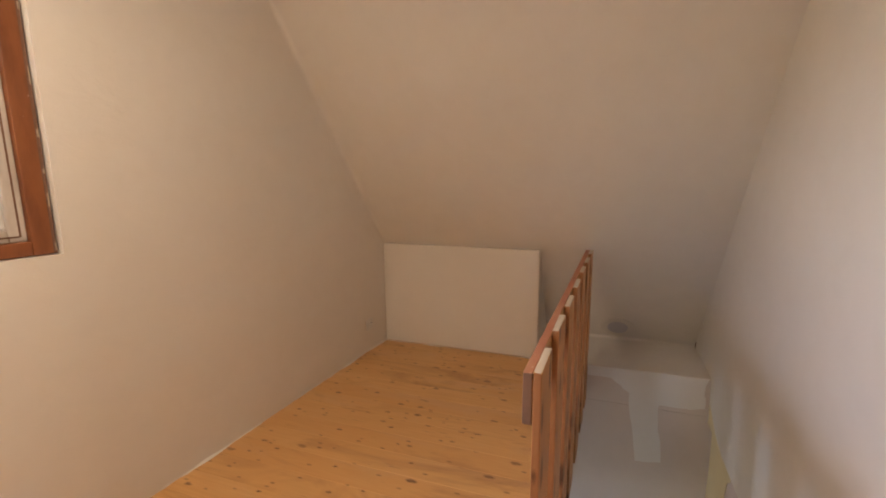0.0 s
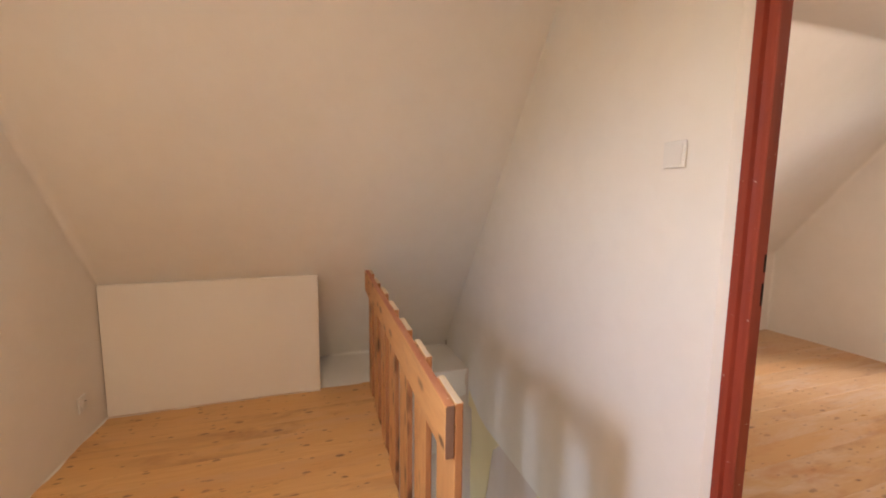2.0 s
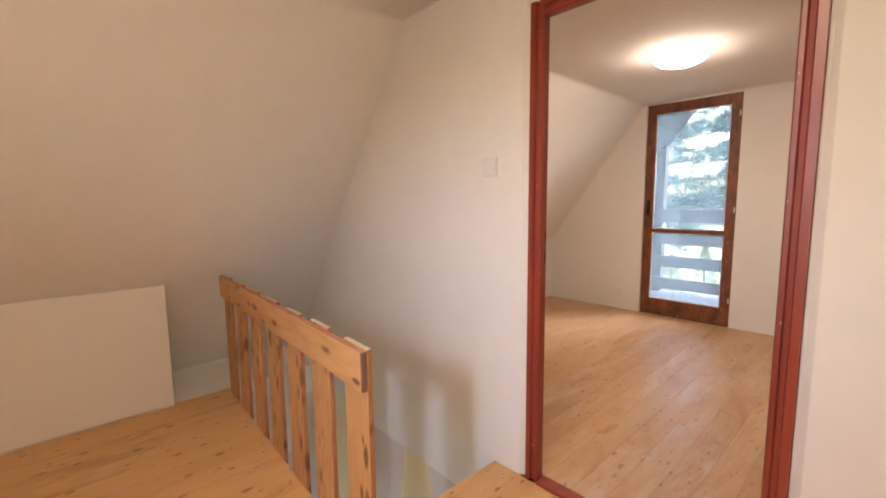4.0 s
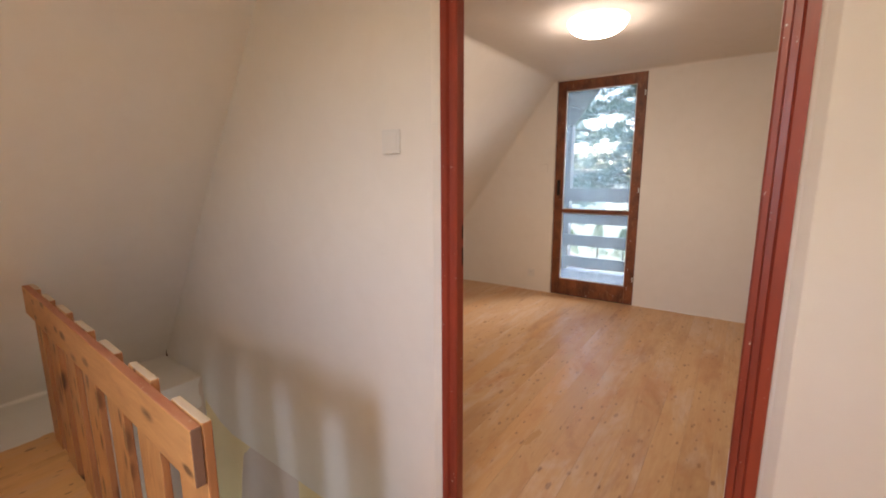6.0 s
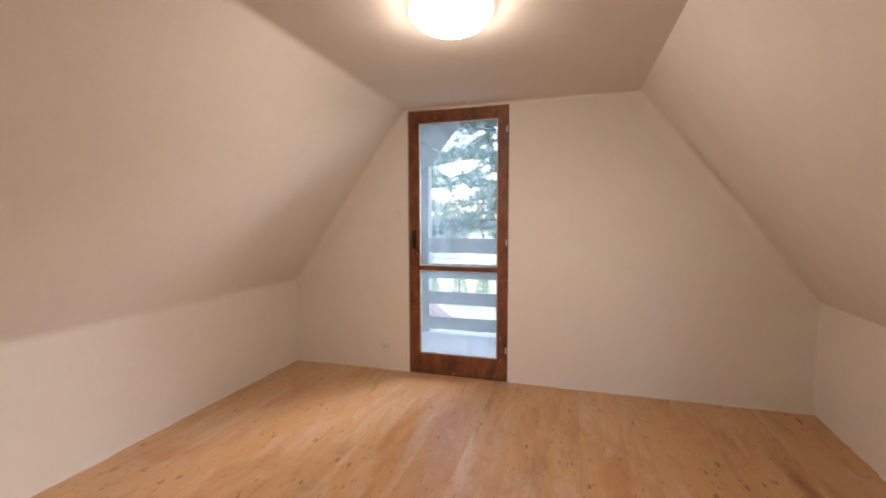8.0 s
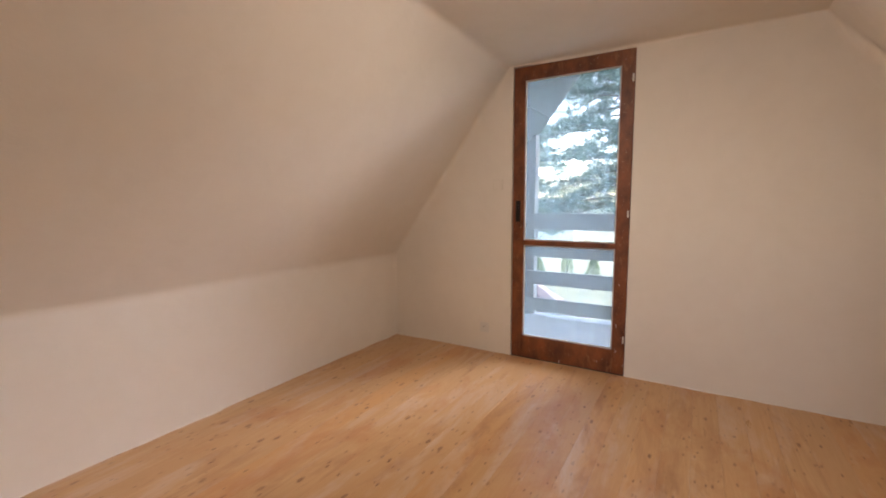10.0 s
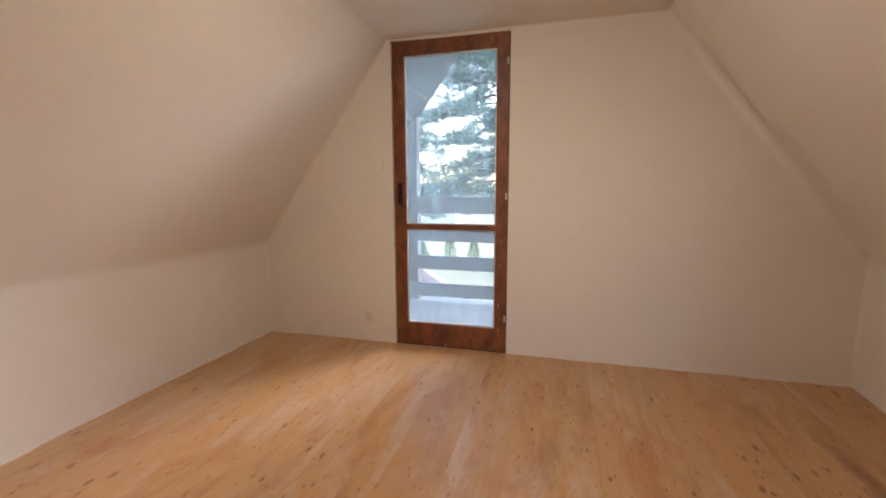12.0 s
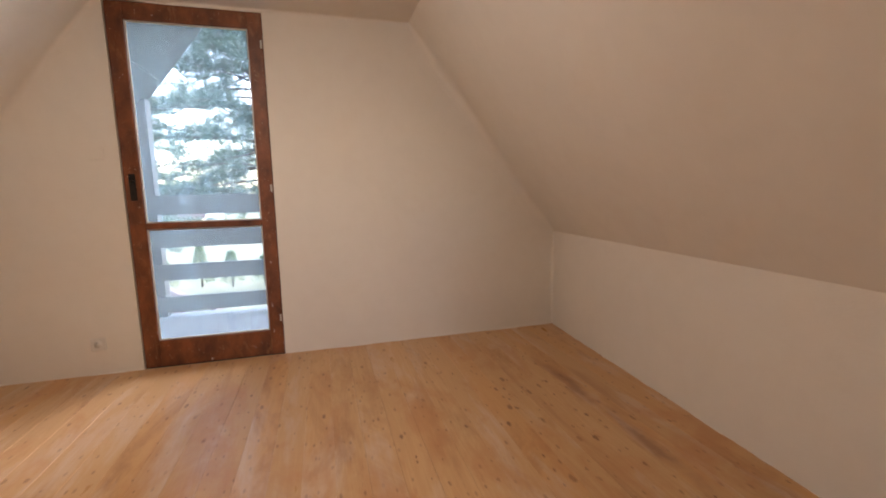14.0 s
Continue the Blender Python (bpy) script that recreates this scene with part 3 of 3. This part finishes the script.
balcony_door()
tagged(finish("balcony_sill", box(EAST + 0.001, EAST + 0.30, BALC[0] + 0.002, BALC[1] - 0.002, -0.2, 0.001, 0.002), DARK_WOOD), "dark wooden sill under the balcony door", "sill", kind="structure")
frame_bm = bmesh.new()
for b in ((BALC[0] + 0.002, BALC[0] + 0.05, 0.001, 2.198), (BALC[1] - 0.05, BALC[1] - 0.002, 0.001, 2.198), (BALC[0] + 0.05, BALC[1] - 0.05, 2.13, 2.198)):
    box(3.284, 3.36, *b, 0.003, frame_bm)
tagged(finish("balcony_door_frame", frame_bm, BROWN), "brown varnished frame behind the balcony door", "door frame", kind="structure")

# ---- landing window ----
def landing_window():
    win = tagged(empty("window_1", (WEST - 0.08, -0.41, 1.5)), "varnished wooden window with flaking paint in the gable wall", "window", kind="structure")
    y0, y1, z0, z1 = WIN[0] + 0.003, WIN[1] - 0.003, WIN[2] + 0.003, WIN[3] - 0.003
    x0, x1 = WEST - 0.075, WEST - 0.02
    for n, b in (("frame_post", (y0, y0 + 0.06, z0, z1)), ("frame_post", (y1 - 0.06, y1, z0, z1)), ("frame_head", (y0 + 0.06, y1 - 0.06, z1 - 0.06, z1)), ("frame_sill", (y0 + 0.06, y1 - 0.06, z0, z0 + 0.045))):
        child(finish(n, box(x0, x1, *b, 0.004), WINDOW_WOOD), win)
    s0, s1, t0, t1 = y0 + 0.06, y1 - 0.06, z0 + 0.045, z1 - 0.06
    for n, b in (("sash_stile", (s0, s0 + 0.045, t0, t1)), ("sash_stile", (s1 - 0.045, s1, t0, t1)), ("sash_rail", (s0 + 0.045, s1 - 0.045, t0, t0 + 0.04)), ("sash_rail", (s0 + 0.045, s1 - 0.045, t1 - 0.04, t1))):
        child(finish(n, box(x0 - 0.005, x1 - 0.016, *b, 0.006), FLAKED, label="bare weathered sash with flaking white paint"), win)
    turn = pose(west(-0.41) - WEST, 0, 0) @ Matrix.Translation(win.location) @ pose(0, 0, 0, 0, 0, -math.degrees(math.atan(SKEW_W))) @ Matrix.Translation(-win.location)
    p = child(finish("pane", box(x0 + 0.01, x0 + 0.014, y0 + 0.055, y1 - 0.055, z0 + 0.04, z1 - 0.055), GLASS), win)
    p.visible_shadow = False
    ring = bmesh.new()
    i0, i1, j0, j1 = s0 + 0.045, s1 - 0.045, t0 + 0.04, t1 - 0.04
    for b in ((i0 - 0.002, i0 + 0.010, j0, j1), (i1 - 0.010, i1 + 0.002, j0, j1), (i0 + 0.010, i1 - 0.010, j0 - 0.002, j0 + 0.010), (i0 + 0.010, i1 - 0.010, j1 - 0.010, j1 + 0.002)):
        box(x0 + 0.0145, x0 + 0.026, *b, 0.003, ring, 1)
    child(finish("putty_bead", ring, PUTTY), win)
    # moulding drawn as thin dark strips on the sash face
    moulding_lines = bmesh.new()
    for b in ((s0 + 0.016, s0 + 0.021, t0 + 0.016, t1 - 0.016), (s1 - 0.021, s1 - 0.016, t0 + 0.016, t1 - 0.016), (s0 + 0.021, s1 - 0.021, t0 + 0.014, t0 + 0.019)):
        box(x1 - 0.0165, x1 - 0.0145, *b, bm=moulding_lines)
    child(finish("sash_moulding", moulding_lines, END_GRAIN, label="dark line along the sash moulding"), win)
    caulk = bmesh.new()
    rng = random.Random(3)
    z = z0 + 0.01
    while z < z1 - 0.08:
        h = rng.uniform(0.015, 0.06)
        box(x1 - 0.004, x1 + 0.002, y1 - rng.uniform(0.002, 0.007), y1 + 0.001, z, z + h, 0.0015, caulk, 1)
        z += h + rng.uniform(0.05, 0.22)
    # thin dark strip laid on the frame's outer edge
    child(finish("edge_strip", box(x1 - 0.003, x1 + 0.0008, y1 - 0.009, y1, z0, z1), END_GRAIN, label="dark strip along the outer edge of the frame"), win)
    child(finish("caulking", caulk, CAULK, label="crumbling pale filler beside the frame"), win)
    win.matrix_basis = turn @ win.matrix_basis


landing_window()


# ---- ceiling lamp ----
def ceiling_lamp(at, material):
    lamp = tagged(empty("ceiling_lamp", at), "round white glass ceiling lamp, lit", "lamp", group="ceiling lamps")
    part("base", turned([(0, -0.001), (0.176, -0.001), (0.182, -0.005), (0.183, -0.020), (0.178, -0.025), (0, -0.025)], 56), LAMP_RIM, lamp, "white glass rim", True)
    part("shade", turned([(0.168, -0.0255), (0.171, -0.030), (0.164, -0.043), (0.144, -0.062), (0.110, -0.080), (0.07, -0.092), (0.0, -0.097)], 56), material, lamp, "glowing frosted glass bowl", True)


ceiling_lamp((1.71, 0.017, CEIL), LAMP)
# added out of view as warm fill light for the landing
ceiling_lamp((-1.52, -0.73, CEIL), LANDING_FILL)

# ---- switch, sockets, covers ----
switch = tagged(finish("light_switch", box(-0.007, -0.001, 0.164, 0.246, 1.35, 1.432, 0.003), WHITE), "white plastic light switch on the wall", "light switch")
part("rocker", box(-0.0095, -0.0065, 0.174, 0.236, 1.360, 1.422, 0.0014), WHITE, switch)


def socket(x, y, z, out):
    a, b = sorted((x + out * 0.001, x + out * 0.010))
    s = tagged(finish("wall_socket", box(a, b, y - 0.04, y + 0.04, z - 0.04, z + 0.04, 0.003), WHITE), "white plastic wall socket near the floor", "socket")
    well = turned([(0, 0.003), (0.019, 0.003), (0.021, 0.0), (0.023, 0.0), (0.023, -0.001), (0, -0.001)], 20)
    bmesh.ops.transform(well, matrix=pose(x + out * 0.0105, y, z, 0, 90 * out, 0), verts=well.verts)
    w = part("well", well, WHITE, s, smooth=True)
    pin = turned([(0, 0), (0.0025, 0), (0.0025, 0.012), (0, 0.014)], 8)
    bmesh.ops.transform(pin, matrix=pose(x + out * 0.0125, y, z + 0.012, 0, 90 * out, 0), verts=pin.verts)
    part("earth_pin", pin, BLACK, s)


socket(west(1.69), 1.69, 0.20, 1)
socket(EAST, 1.046, 0.195, -1)
tagged(finish("cover_plate", box(EAST - 0.006, EAST - 0.001, 0.895, 0.975, 1.305, 1.385, 0.003), WALL), "painted-over blank cover plate on the wall", "cover plate")
VENT_Z = 0.112
vent = tagged(empty("vent_cover", (-0.462, KNEE_N + (KNEE_Z - VENT_Z) * (FOOT_N - KNEE_N) / KNEE_Z, VENT_Z)), "round vent cover, its disc greyed for shade, on the slope above the stairs", "vent")
vent.rotation_euler = (radians(90) + math.atan((FOOT_N - KNEE_N) / KNEE_Z), 0, 0)
part("rim", turned([(0.122, 0.0), (0.119, 0.007), (0.112, 0.010), (0.104, 0.006), (0.101, 0.0)], 36), WALL, vent, smooth=True)
# the disc's bluish grey holds the shade of the hollow
part("disc", turned([(0, 0.008), (0.06, 0.006), (0.106, 0.002)], 36), VENT_SHADE, vent, "dished disc, bluish grey for the shade in its hollow", True)

# ---- balcony ----
balcony = tagged(finish("balcony_floor", box(EAST + 0.28, 4.75, -1.6, 1.9, -0.2, -0.03), CONCRETE), "grey concrete balcony floor", "balcony", kind="structure")
balustrade = tagged(empty("balustrade", (4.64, 0.1, -0.03)), "weathered grey board balustrade of the balcony", "railing")
for z0, z1 in ((0.92, 1.094), (0.621, 0.797), (0.316, 0.466), (0.019, 0.165)):
    child(finish("board", box(4.6, 4.63, -1.6, 1.9, z0, z1, 0.003), GREY_WOOD), balustrade)
for y, z1 in ((-1.45, 1.08), (1.12, 1.93)):
    child(finish("post", box(4.632, 4.75, y, y + 0.12, -0.03, z1, 0.004), GREY_WOOD), balustrade)

overhang = tagged(empty("roof_overhang", (4.1, 0, 2.4)), "dark boarded underside of the roof over the balcony", "roof", kind="structure")
RISE = (CEIL - KNEE_Z) / (KNEE_N - EDGE_N)
for side, edge, foot in ((1, EDGE_N, 2.35), (-1, EDGE_S, -2.45)):
    n = 9
    for i in range(n):
        a, b = edge + (foot - edge) * i / n - side * 0.35 * (i == 0), edge + (foot - edge) * (i + 1) / n - side * 0.006
        za, zb = CEIL + 0.11 - RISE * (a - edge) * side, CEIL + 0.11 - RISE * (b - edge) * side
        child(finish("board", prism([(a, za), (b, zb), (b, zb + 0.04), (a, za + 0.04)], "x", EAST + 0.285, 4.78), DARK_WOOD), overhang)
    a, b = edge - side * 0.35, foot
    za, zb = CEIL + 0.16 - RISE * (a - edge) * side, CEIL + 0.16 - RISE * (b - edge) * side
    child(finish("roof_sheet", prism([(a, za), (b, zb), (b, zb + 0.06), (a, za + 0.06)], "x", EAST + 0.285, 4.80), ROOFING), overhang)

# ---- garden ----
GROUND = -3.0
tagged(finish("ground", box(-900, 900, -900, 900, GROUND - 0.5, GROUND), GRASS), "sunlit pale dry lawn around the house", "lawn", kind="structure")


def limb(bm, a, b, ra, rb, sides=7):
    d = (b - a).normalized()
    u = d.orthogonal().normalized()
    v = d.cross(u)
    lo, hi = ([bm.verts.new(p + (u * math.cos(t) + v * math.sin(t)) * r) for t in (2 * math.pi * i / sides for i in range(sides))] for p, r in ((a, ra), (b, rb)))
    for i in range(sides):
        bm.faces.new((lo[i], lo[(i + 1) % sides], hi[(i + 1) % sides], hi[i]))


def tuft(verts, faces, at, way, size, rng, count=16):
    """A brush of needles."""
    for _ in range(count):
        d = (way * rng.uniform(0.2, 1.2) + Vector((rng.gauss(0, 1), rng.gauss(0, 1), rng.gauss(0, 0.7) + 0.3)) * 0.75).normalized()
        side = d.cross(Vector((rng.gauss(0, 1), rng.gauss(0, 1), rng.gauss(0, 1)))).normalized() * size * 0.035
        n = len(verts)
        p = at + d * size * rng.uniform(0.0, 0.25)
        verts += [p - side, p + side, p + d * size * rng.uniform(0.7, 1.1)]
        faces.append((n, n + 1, n + 2))


def mesh_part(name, verts, faces, material, parent):
    mesh = bpy.data.meshes.new(name)
    mesh.from_pydata([tuple(v) for v in verts], [], faces)
    mesh.materials.append(material)
    ob = new(name, mesh)
    ob.parent = parent
    return ob


def pine_tree(at, height, seed, spread=3.4, low=1.4, step=0.42, per=5):
    rng = random.Random(seed)
    tree = tagged(empty("pine_tree", at), "tall pine with long drooping branches near the balcony", "tree", group="garden pines")
    trunk, verts, faces = bmesh.new(), [], []
    prev = Vector((0, 0, 0))
    for i in range(1, 13):
        z = height * i / 12
        here = Vector((0.05 * math.sin(i), 0.05 * math.cos(1.7 * i), z))
        limb(trunk, prev, here, 0.17 * (1 - (i - 1) / 12.5), 0.17 * (1 - i / 12.5), 10)
        prev = here
    z = low
    while z < height - 0.3:
        first = rng.uniform(0, 2 * math.pi)
        for k in range(per):
            a = first + 2 * math.pi * (k + rng.uniform(-0.3, 0.3)) / per
            reach = spread * (1 - 0.75 * (z / height) ** 1.3) * rng.uniform(0.65, 1.1)
            d = Vector((math.cos(a), math.sin(a), rng.uniform(-0.05, 0.28)))
            p = Vector((0, 0, z + rng.uniform(-0.1, 0.1)))
            n, r = 9, 0.035
            for i in range(n):
                q = p + d * reach / n + Vector((rng.gauss(0, 0.03), rng.gauss(0, 0.03), -0.012 * i + rng.gauss(0, 0.02)))
                limb(trunk, p, q, r, r * 0.86, 5)
                r *= 0.86
                if i > 2:
                    for _ in range(5):
                        s = Vector((rng.gauss(0, 1), rng.gauss(0, 1), rng.gauss(0.15, 0.25))).normalized()
                        tip = q + s * rng.uniform(0.15, 0.5) * (1.1 - i / 14)
                        limb(trunk, q, tip, 0.008, 0.004, 3)
                        for u in (0.55, 1.0):
                            tuft(verts, faces, q.lerp(tip, u), s, rng.uniform(0.14, 0.22), rng, 16)
                p = q
        z += step * rng.uniform(0.7, 1.2)
    part("trunk", trunk, BARK, tree, smooth=True)
    mesh_part("crown", verts, faces, NEEDLES, tree)
    return tree


pine_tree((9.2, 0.35, GROUND), 10.5, 4, 4.1, 4.25, 0.46, 13)
pine_tree((16.5, 6.2, GROUND), 9.5, 9, 3.6, 3.0, 0.62, 7)


def thuja(at, height, seed, width=0.62):
    rng = random.Random(seed)
    tree = tagged(empty("thuja", at), "slender green conifer of a clipped row on the lawn", "shrub", group="thuja row")
    trunk, verts, faces = bmesh.new(), [], []
    limb(trunk, Vector((0, 0, 0)), Vector((0, 0, height * 0.9)), 0.05, 0.01)
    for _ in range(420):
        u = rng.random() ** 0.8
        r = width * (1 - u) ** 0.7 * math.sqrt(rng.uniform(0.3, 1.0)) * (0.8 + 0.3 * noise.noise(Vector((u * 6, seed, 0))))
        a = rng.uniform(0, 6.283)
        way = Vector((math.cos(a) * 0.6, math.sin(a) * 0.6, 0.8))
        tuft(verts, faces, Vector((r * math.cos(a), r * math.sin(a), 0.08 + u * height * 0.93)), way, 0.2, rng, 5)
    part("trunk", trunk, BARK, tree)
    mesh_part("crown", verts, faces, HEDGE, tree)


for i in range(9):
    thuja((21.0 + 0.3 * math.sin(i * 2), 10.5 - i * 1.35, GROUND), 1.6 + 0.35 * math.sin(i * 1.9), 20 + i)


def tiled_house(name, label, x0, x1, y0, y1, eaves, ridge, rows):
    """A small house with its ridge along y and courses of tiles on the roof."""
    h = tagged(empty(name, ((x0 + x1) / 2, (y0 + y1) / 2, GROUND)), label, "house")
    xm = (x0 + x1) / 2
    child(finish("wall", prism([(x0, GROUND), (x1, GROUND), (x1, eaves), (xm, ridge), (x0, eaves)], "y", y0, y1), RENDER_WALL), h)
    bm = bmesh.new()
    for x, side in ((x0, -1), (x1, 1)):
        for i in range(rows):
            u, v = i / rows, (i + 1.25) / rows
            ax, az = x + side * 0.25 + (xm - x - side * 0.25) * u, eaves - 0.15 + (ridge - eaves + 0.15) * u
            bx, bz = x + side * 0.25 + (xm - x - side * 0.25) * min(v, 1), eaves - 0.15 + (ridge - eaves + 0.15) * min(v, 1)
            prism([(ax, az + 0.07), (bx, bz + 0.03), (bx, bz - 0.02), (ax, az + 0.02)], "y", y0 - 0.3, y1 + 0.3, bm)
    child(finish("roof", bm, TILE_RED), h)
    for y in (y0 + (y1 - y0) * 0.3, y0 + (y1 - y0) * 0.7):
        w = child(finish("window", box(x0 - 0.05, x0 + 0.02, y - 0.5, y + 0.5, GROUND + 1.0, GROUND + 2.2, 0.02), WHITE), h)
        pane = finish("pane", box(x0 - 0.06, x0 - 0.051, y - 0.42, y + 0.42, GROUND + 1.08, GROUND + 2.12), DARK)
        pane.parent = w
        pane.matrix_parent_inverse = Matrix()
    return h


shed = tiled_house("garden_shed", "small shed with a red tiled roof", 10.8, 13.8, 1.75, 5.55, GROUND + 0.75, GROUND + 1.75, 9)
shed.rotation_euler = (0, 0, radians(-58))
tiled_house("neighbour_house", "pale rendered house with a red tiled roof far behind the trees", 46, 56, 11, 22, -1.0, 1.8, 16)
woods_v, woods_f, rng = [], [], random.Random(5)
for _ in range(5200):
    a = rng.uniform(-0.9, 0.9)
    d = rng.uniform(70, 95)
    top = 5 + 5 * noise.noise(Vector((a * 9, 2.0, 0))) + 2 * noise.noise(Vector((a * 40, 5.0, 0)))
    tuft(woods_v, woods_f, Vector((d * math.cos(a), d * math.sin(a), GROUND + rng.random() ** 0.7 * (top + 4))), Vector((0, 0, 1)), 1.5, rng, 5)
woods_mesh = bpy.data.meshes.new("far_woods")
woods_mesh.from_pydata([tuple(v) for v in woods_v], [], woods_f)
woods_mesh.materials.append(HEDGE)
tagged(new("far_woods", woods_mesh), "green woods in the distance", "woods", kind="stuff")

# ---- uneven foot of the plaster ----
def plaster_lip(a, b, seed):
    """A ragged line of plaster along the foot of a wall from a to b, on the left-hand side of that way."""
    a, b = Vector((*a, 0)), Vector((*b, 0))
    n = max(8, int((b - a).length / 0.03))
    d = (b - a).normalized()
    out = Vector((-d.y, d.x, 0))
    bm = bmesh.new()
    rows = []
    for i in range(n + 1):
        p = a.lerp(b, i / n)
        q = Vector((p.x * 7 + seed, p.y * 7, 0.5))
        w = 0.0008 + 0.020 * max(0.0, noise.noise(q)) + 0.009 * max(0.0, noise.noise(q * 4))
        h = 0.0008 + 0.012 * max(0.0, noise.noise(q * 1.3 + Vector((3, 1, 0))))
        rows.append([bm.verts.new(p - out * 0.003 + Vector((0, 0, 0.0))), bm.verts.new(p + out * w), bm.verts.new(p + out * w * 0.7 + Vector((0, 0, h * 0.5))), bm.verts.new(p - out * 0.003 + Vector((0, 0, h)))])
    for r, t in zip(rows, rows[1:]):
        for k in range(3):
            bm.faces.new((r[k], r[k + 1], t[k + 1], t[k]))
    return tagged(finish("plaster_edge", bm, WALL), "ragged edge of plaster along the floor", "trim", kind="structure")


plaster_lip((EAST, KNEE_S), (EAST, BALC[0]), 1)
plaster_lip((EAST, BALC[1]), (EAST, KNEE_N), 2)
plaster_lip((EAST, KNEE_N), (PART1, KNEE_N), 3)
plaster_lip((PART1, knee_s(PART1)), (EAST, KNEE_S), 4)
plaster_lip((west(KNEE_N), KNEE_N), (west(-1.5), -1.5), 5)
plaster_lip((-0.72, KNEE_N), (-1.0, KNEE_N), 6)
plaster_lip((-0.995, KNEE_N - 0.028), (west(KNEE_N), KNEE_N - 0.028), 7)

# ---- planks ----
def planks(parent, starts, ends, y0, y1, width, material):
    """Boards along x from starts(y) to ends(y), side by side."""
    n = max(1, round((y1 - y0) / width))
    w = (y1 - y0) / n
    shared = {}
    for i in range(n):
        y = y0 + i * w
        x0 = starts(y + w / 2) - 0.006
        length = round(ends(y + w / 2) - x0, 3)
        if length not in shared:
            bm = box(0, length, 0.0002, w - 0.0002, -0.022, 0.0, 0.0006, segments=1)
            mesh = bpy.data.meshes.new("plank")
            bm.to_mesh(mesh)
            bm.free()
            mesh.materials.append(material)
            shared[length] = mesh
        ob = new("plank", shared[length])
        ob.location = (x0, y, 0)
        ob.parent = parent


planks(floor_room, lambda y: PART1 + lean(y), lambda y: EAST, KNEE_S, KNEE_N, 0.125, FLOOR)
planks(floor_landing, west, lambda y: PART0 + 0.004, KNEE_S, DOOR[0], 0.125, FLOOR_LANDING)
planks(floor_landing, west, lambda y: PART1, DOOR[0], DOOR[1], 0.125, FLOOR_LANDING)
planks(floor_landing, west, lambda y: PART0 - 0.001, DOOR[1], WELL_Y, 0.125, FLOOR_LANDING)
planks(floor_landing, west, lambda y: -0.776 + 0.060 * (y - WELL_Y), WELL_Y, KNEE_N, 0.125, FLOOR_LANDING)
